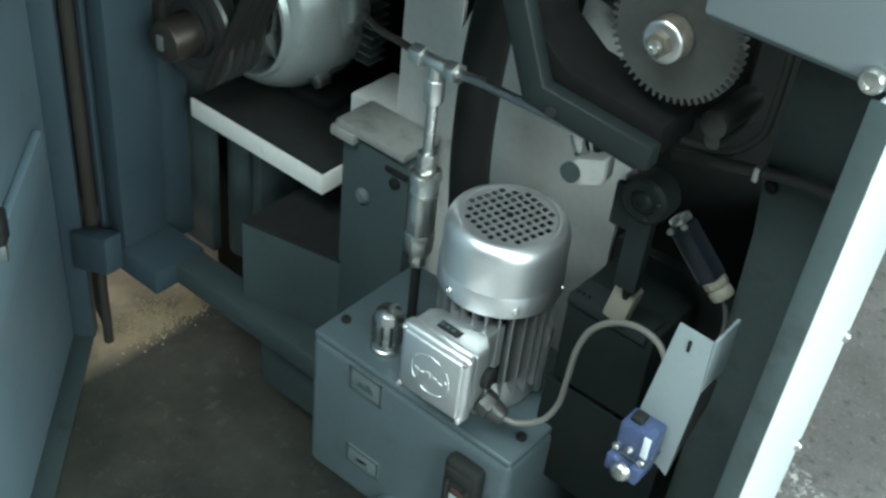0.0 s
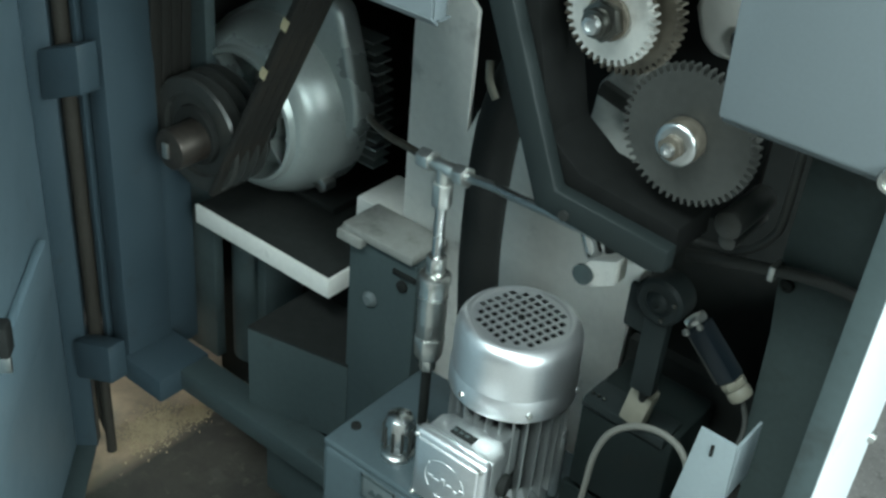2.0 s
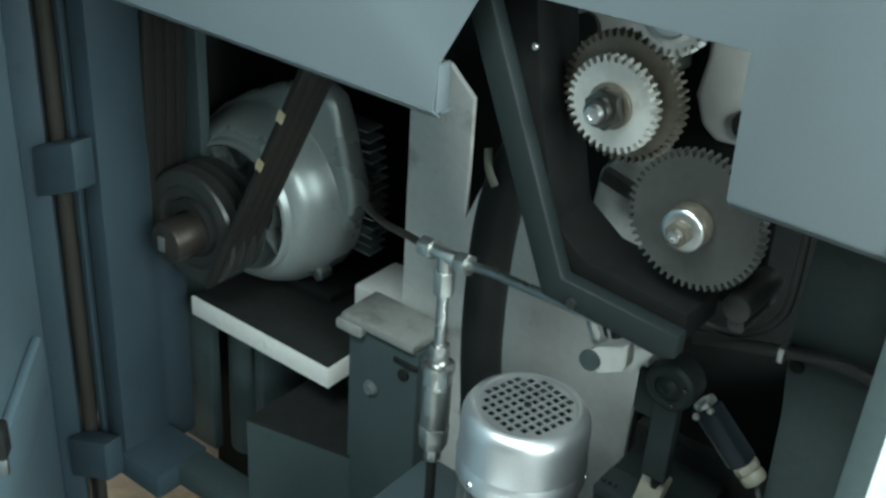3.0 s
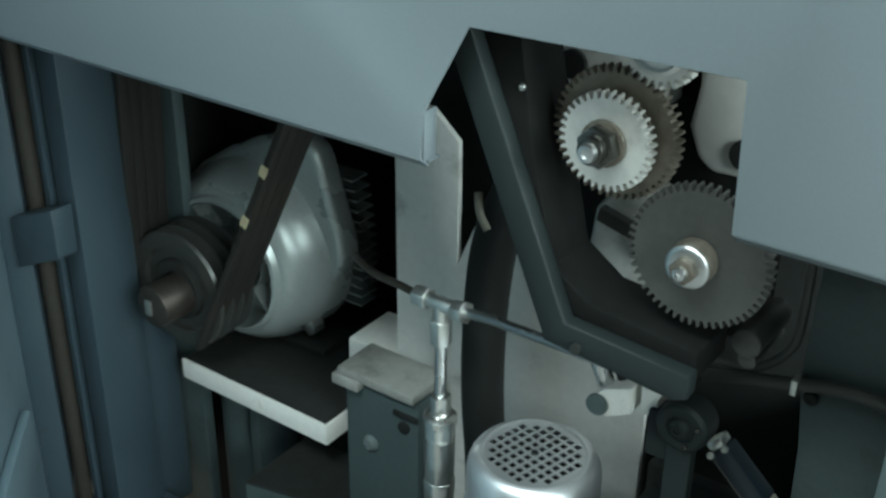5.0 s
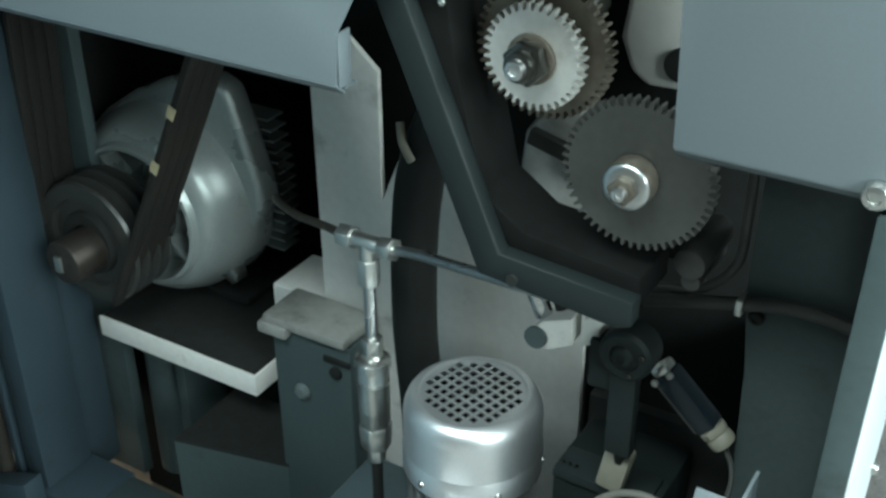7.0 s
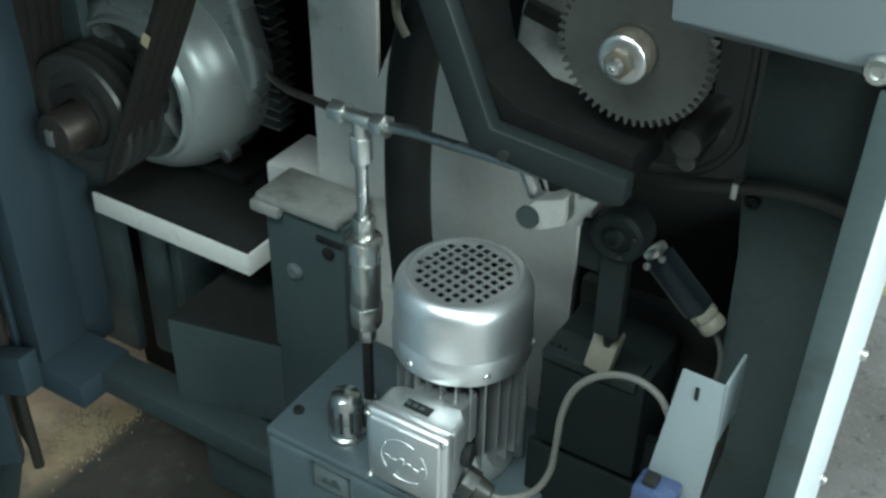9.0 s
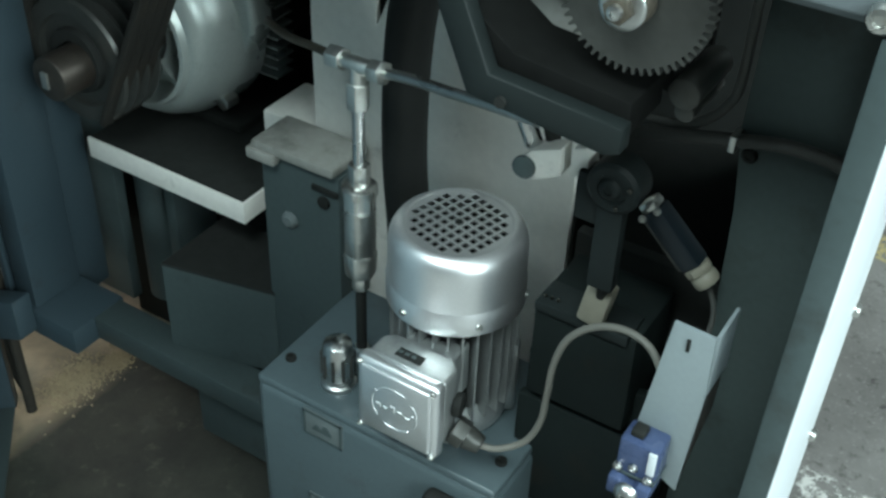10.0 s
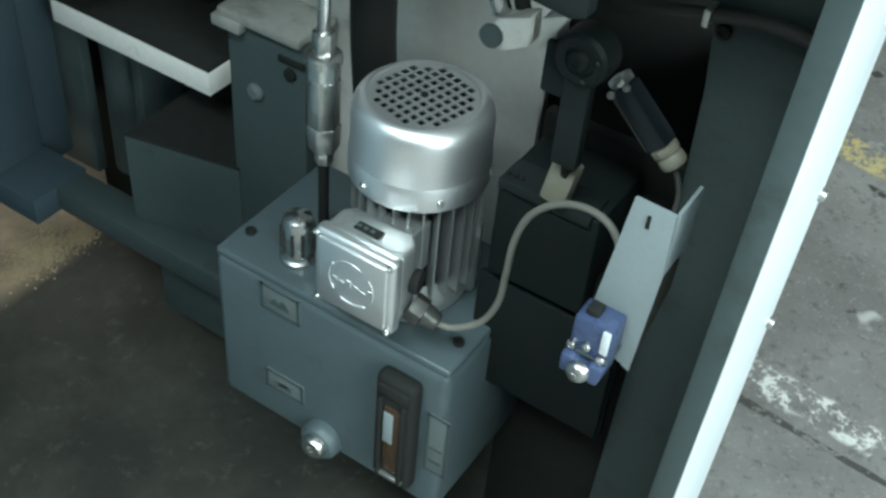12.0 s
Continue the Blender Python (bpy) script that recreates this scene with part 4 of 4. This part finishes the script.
gusset = [bm.verts.new(v) for v in ((-0.0445, 0.5415, 0.698), (-0.0445, 0.576, 0.690), (-0.0445, 0.572, 0.662), (-0.0515, 0.5415, 0.588))]
g = bmesh.ops.extrude_face_region(bm, geom=[bm.faces.new(gusset)])
bmesh.ops.translate(bm, verts=[v for v in g["geom"] if isinstance(v, bmesh.types.BMVert)], vec=(-0.003, 0.0, 0.0))
# brown tone stands in for the shade in the triangular opening
part("gusset", bm, RODBROWN, bracket, "inner gusset, dark brown for its shade")
part("slot", box(-0.067, -0.064, 0.5365, 0.539, 0.738, 0.750, 0.0), BLACK, bracket)
sw = thing("safety_switch", (-0.08, 0.52, 0.61), "bright blue safety limit switch with shiny screws", "limit switch")
part("switch_body", box(-0.097, -0.062, 0.510, 0.537, 0.610, 0.648, 0.003), SWITCHBLUE, sw)
part("switch_head", prism([(-0.099, 0.590), (-0.064, 0.590), (-0.062, 0.6095), (-0.074, 0.6095), (-0.077, 0.604), (-0.086, 0.604), (-0.089, 0.6095), (-0.099, 0.6095)], 0.502, 0.534, 0.002), SWITCHBLUE, sw)
part("cover_strip", box(-0.070, -0.063, 0.5075, 0.5105, 0.622, 0.647, 0.001), WHITEPAINT, sw, "pale label strip")
part("switch_top", box(-0.091, -0.079, 0.516, 0.530, 0.648, 0.655, 0.002), BLACK, sw, "black cable entry")
part("joint", box(-0.0975, -0.0615, 0.509, 0.537, 0.6095, 0.6125, 0.0005), CAST, sw)
for x, z in ((-0.094, 0.617), (-0.081, 0.622), (-0.067, 0.615)):
    part("screw", screw_head((x, 0.5098, z), (0, -1, 0), 0.0042, 0.004), STEEL, sw)
part("roller_head", lathe([(0, 0.004), (0.003, 0.004), (0.0035, 0.008), (0.007, 0.007), (0.010, 0.003), (0.0105, 0)], (-0.081, 0.502, 0.599), (0, -1, 0), 20), STEEL, sw)

# ---- open cabinet door ----
door = thing("door_1", (-1.22, 0.69, -0.08), "blue-grey sheet metal cabinet door standing open", "door", kind="structure")
DA = 44.0
md = Matrix.Translation((-1.235, 0.69, 0)) @ pose(0, 0, 0, 0, 0, DA - 90)


def door_box(u0, u1, v0, v1, z0, z1, w=0.002):
    bm = box(u0, u1, v0, v1, z0, z1, w)
    bmesh.ops.transform(bm, matrix=md, verts=bm.verts)
    return bm


part("door_panel", door_box(0.0, 0.95, -0.03, -0.027, -0.10, 1.65), DOORPAINT, door)
part("stile", door_box(0.0, 0.03, -0.027, 0.012, -0.10, 1.65, 0.003), BLUE, door)
part("bottom_return", door_box(0.03, 0.95, -0.027, 0.010, -0.10, -0.095), CAST, door)
part("stiffener", door_box(0.10, 0.95, -0.027, -0.010, 0.28, 0.40, 0.006), DOORPAINT, door)
lock = part("lock", door_box(0.395, 0.425, -0.027, 0.012, 0.425, 0.475, 0.006), BLACK, door, "black lock housing")
part("lock_key", door_box(0.405, 0.415, -0.01, 0.008, 0.395, 0.428, 0.002), ZINC, lock)
hinge_bar = thing("hinge_bar", (-1.20, 0.70, 0.0), "brown steel hinge bar beside the cabinet door", "hinge")
part("bar", rod((-1.20, 0.695, -0.035), (-1.20, 0.695, 1.65), 0.012), RODBROWN, hinge_bar)
part("bar_tip", rod((-1.20, 0.695, -0.035), (-1.20, 0.695, -0.068), 0.0115, 0.005), RODBROWN, hinge_bar)
part("guide_bar", rod((-1.160, 0.675, -0.075), (-1.160, 0.675, 0.125), 0.009, 0.008), RODBROWN, hinge_bar)
for z in (0.13, 0.66):
    hb = thing("hinge_block", (-1.17, 0.68, z), "blue-grey painted hinge block on the bar", "hinge", "door hinges")
    part("knuckle", box(-1.40, -1.205, 0.665, 0.71, z - 0.045, z + 0.015, 0.003), BLUE, hb)
    part("leaf", prism([(-1.21, z - 0.055), (-1.21, z + 0.025), (-1.11, z + 0.065), (-1.11, z - 0.010)], 0.655, 0.690, 0.003), BLUE, hb)
    part("leaf_screw", screw_head((-1.23, 0.665, z + 0.02), (0, -1, 0), 0.006, 0.004), BLACK, hb)

# ---- sawdust on the floor ----
rng = random.Random(4)
verts, faces = [], []
for k in range(1500):
    x, y = (rng.gauss(-1.192, 0.022), rng.gauss(0.792, 0.035)) if k < 1150 else (rng.gauss(-1.165, 0.014), rng.gauss(0.872, 0.016))
    size, turned, lift = rng.uniform(0.0012, 0.0038), rng.uniform(0, 6.28), rng.uniform(0.0, 0.003)
    c, d = size * math.cos(turned), size * math.sin(turned)
    n = len(verts)
    tipx, tipz = rng.uniform(-0.001, 0.001), FLOOR_Z + 0.001 + lift + size * 0.5
    verts += [(x + c, y + d, FLOOR_Z + 0.0005 + lift), (x - d * 0.6, y + c * 0.6, FLOOR_Z + 0.0005), (x - c, y - d, FLOOR_Z + 0.0005 + lift * 0.5), (x + d * 0.6, y - c * 0.6, FLOOR_Z + 0.0005), (x + tipx, y, tipz)]
    faces += [(n, n + 1, n + 4), (n + 1, n + 2, n + 4), (n + 2, n + 3, n + 4), (n + 3, n, n + 4), (n, n + 3, n + 2, n + 1)]
me = bpy.data.meshes.new("sawdust")
me.from_pydata(verts, [], faces)
me.materials.append(SAWDUST)
tagged(new("sawdust", me), "small heap of pale wood chips on the floor", "sawdust", "", "stuff")
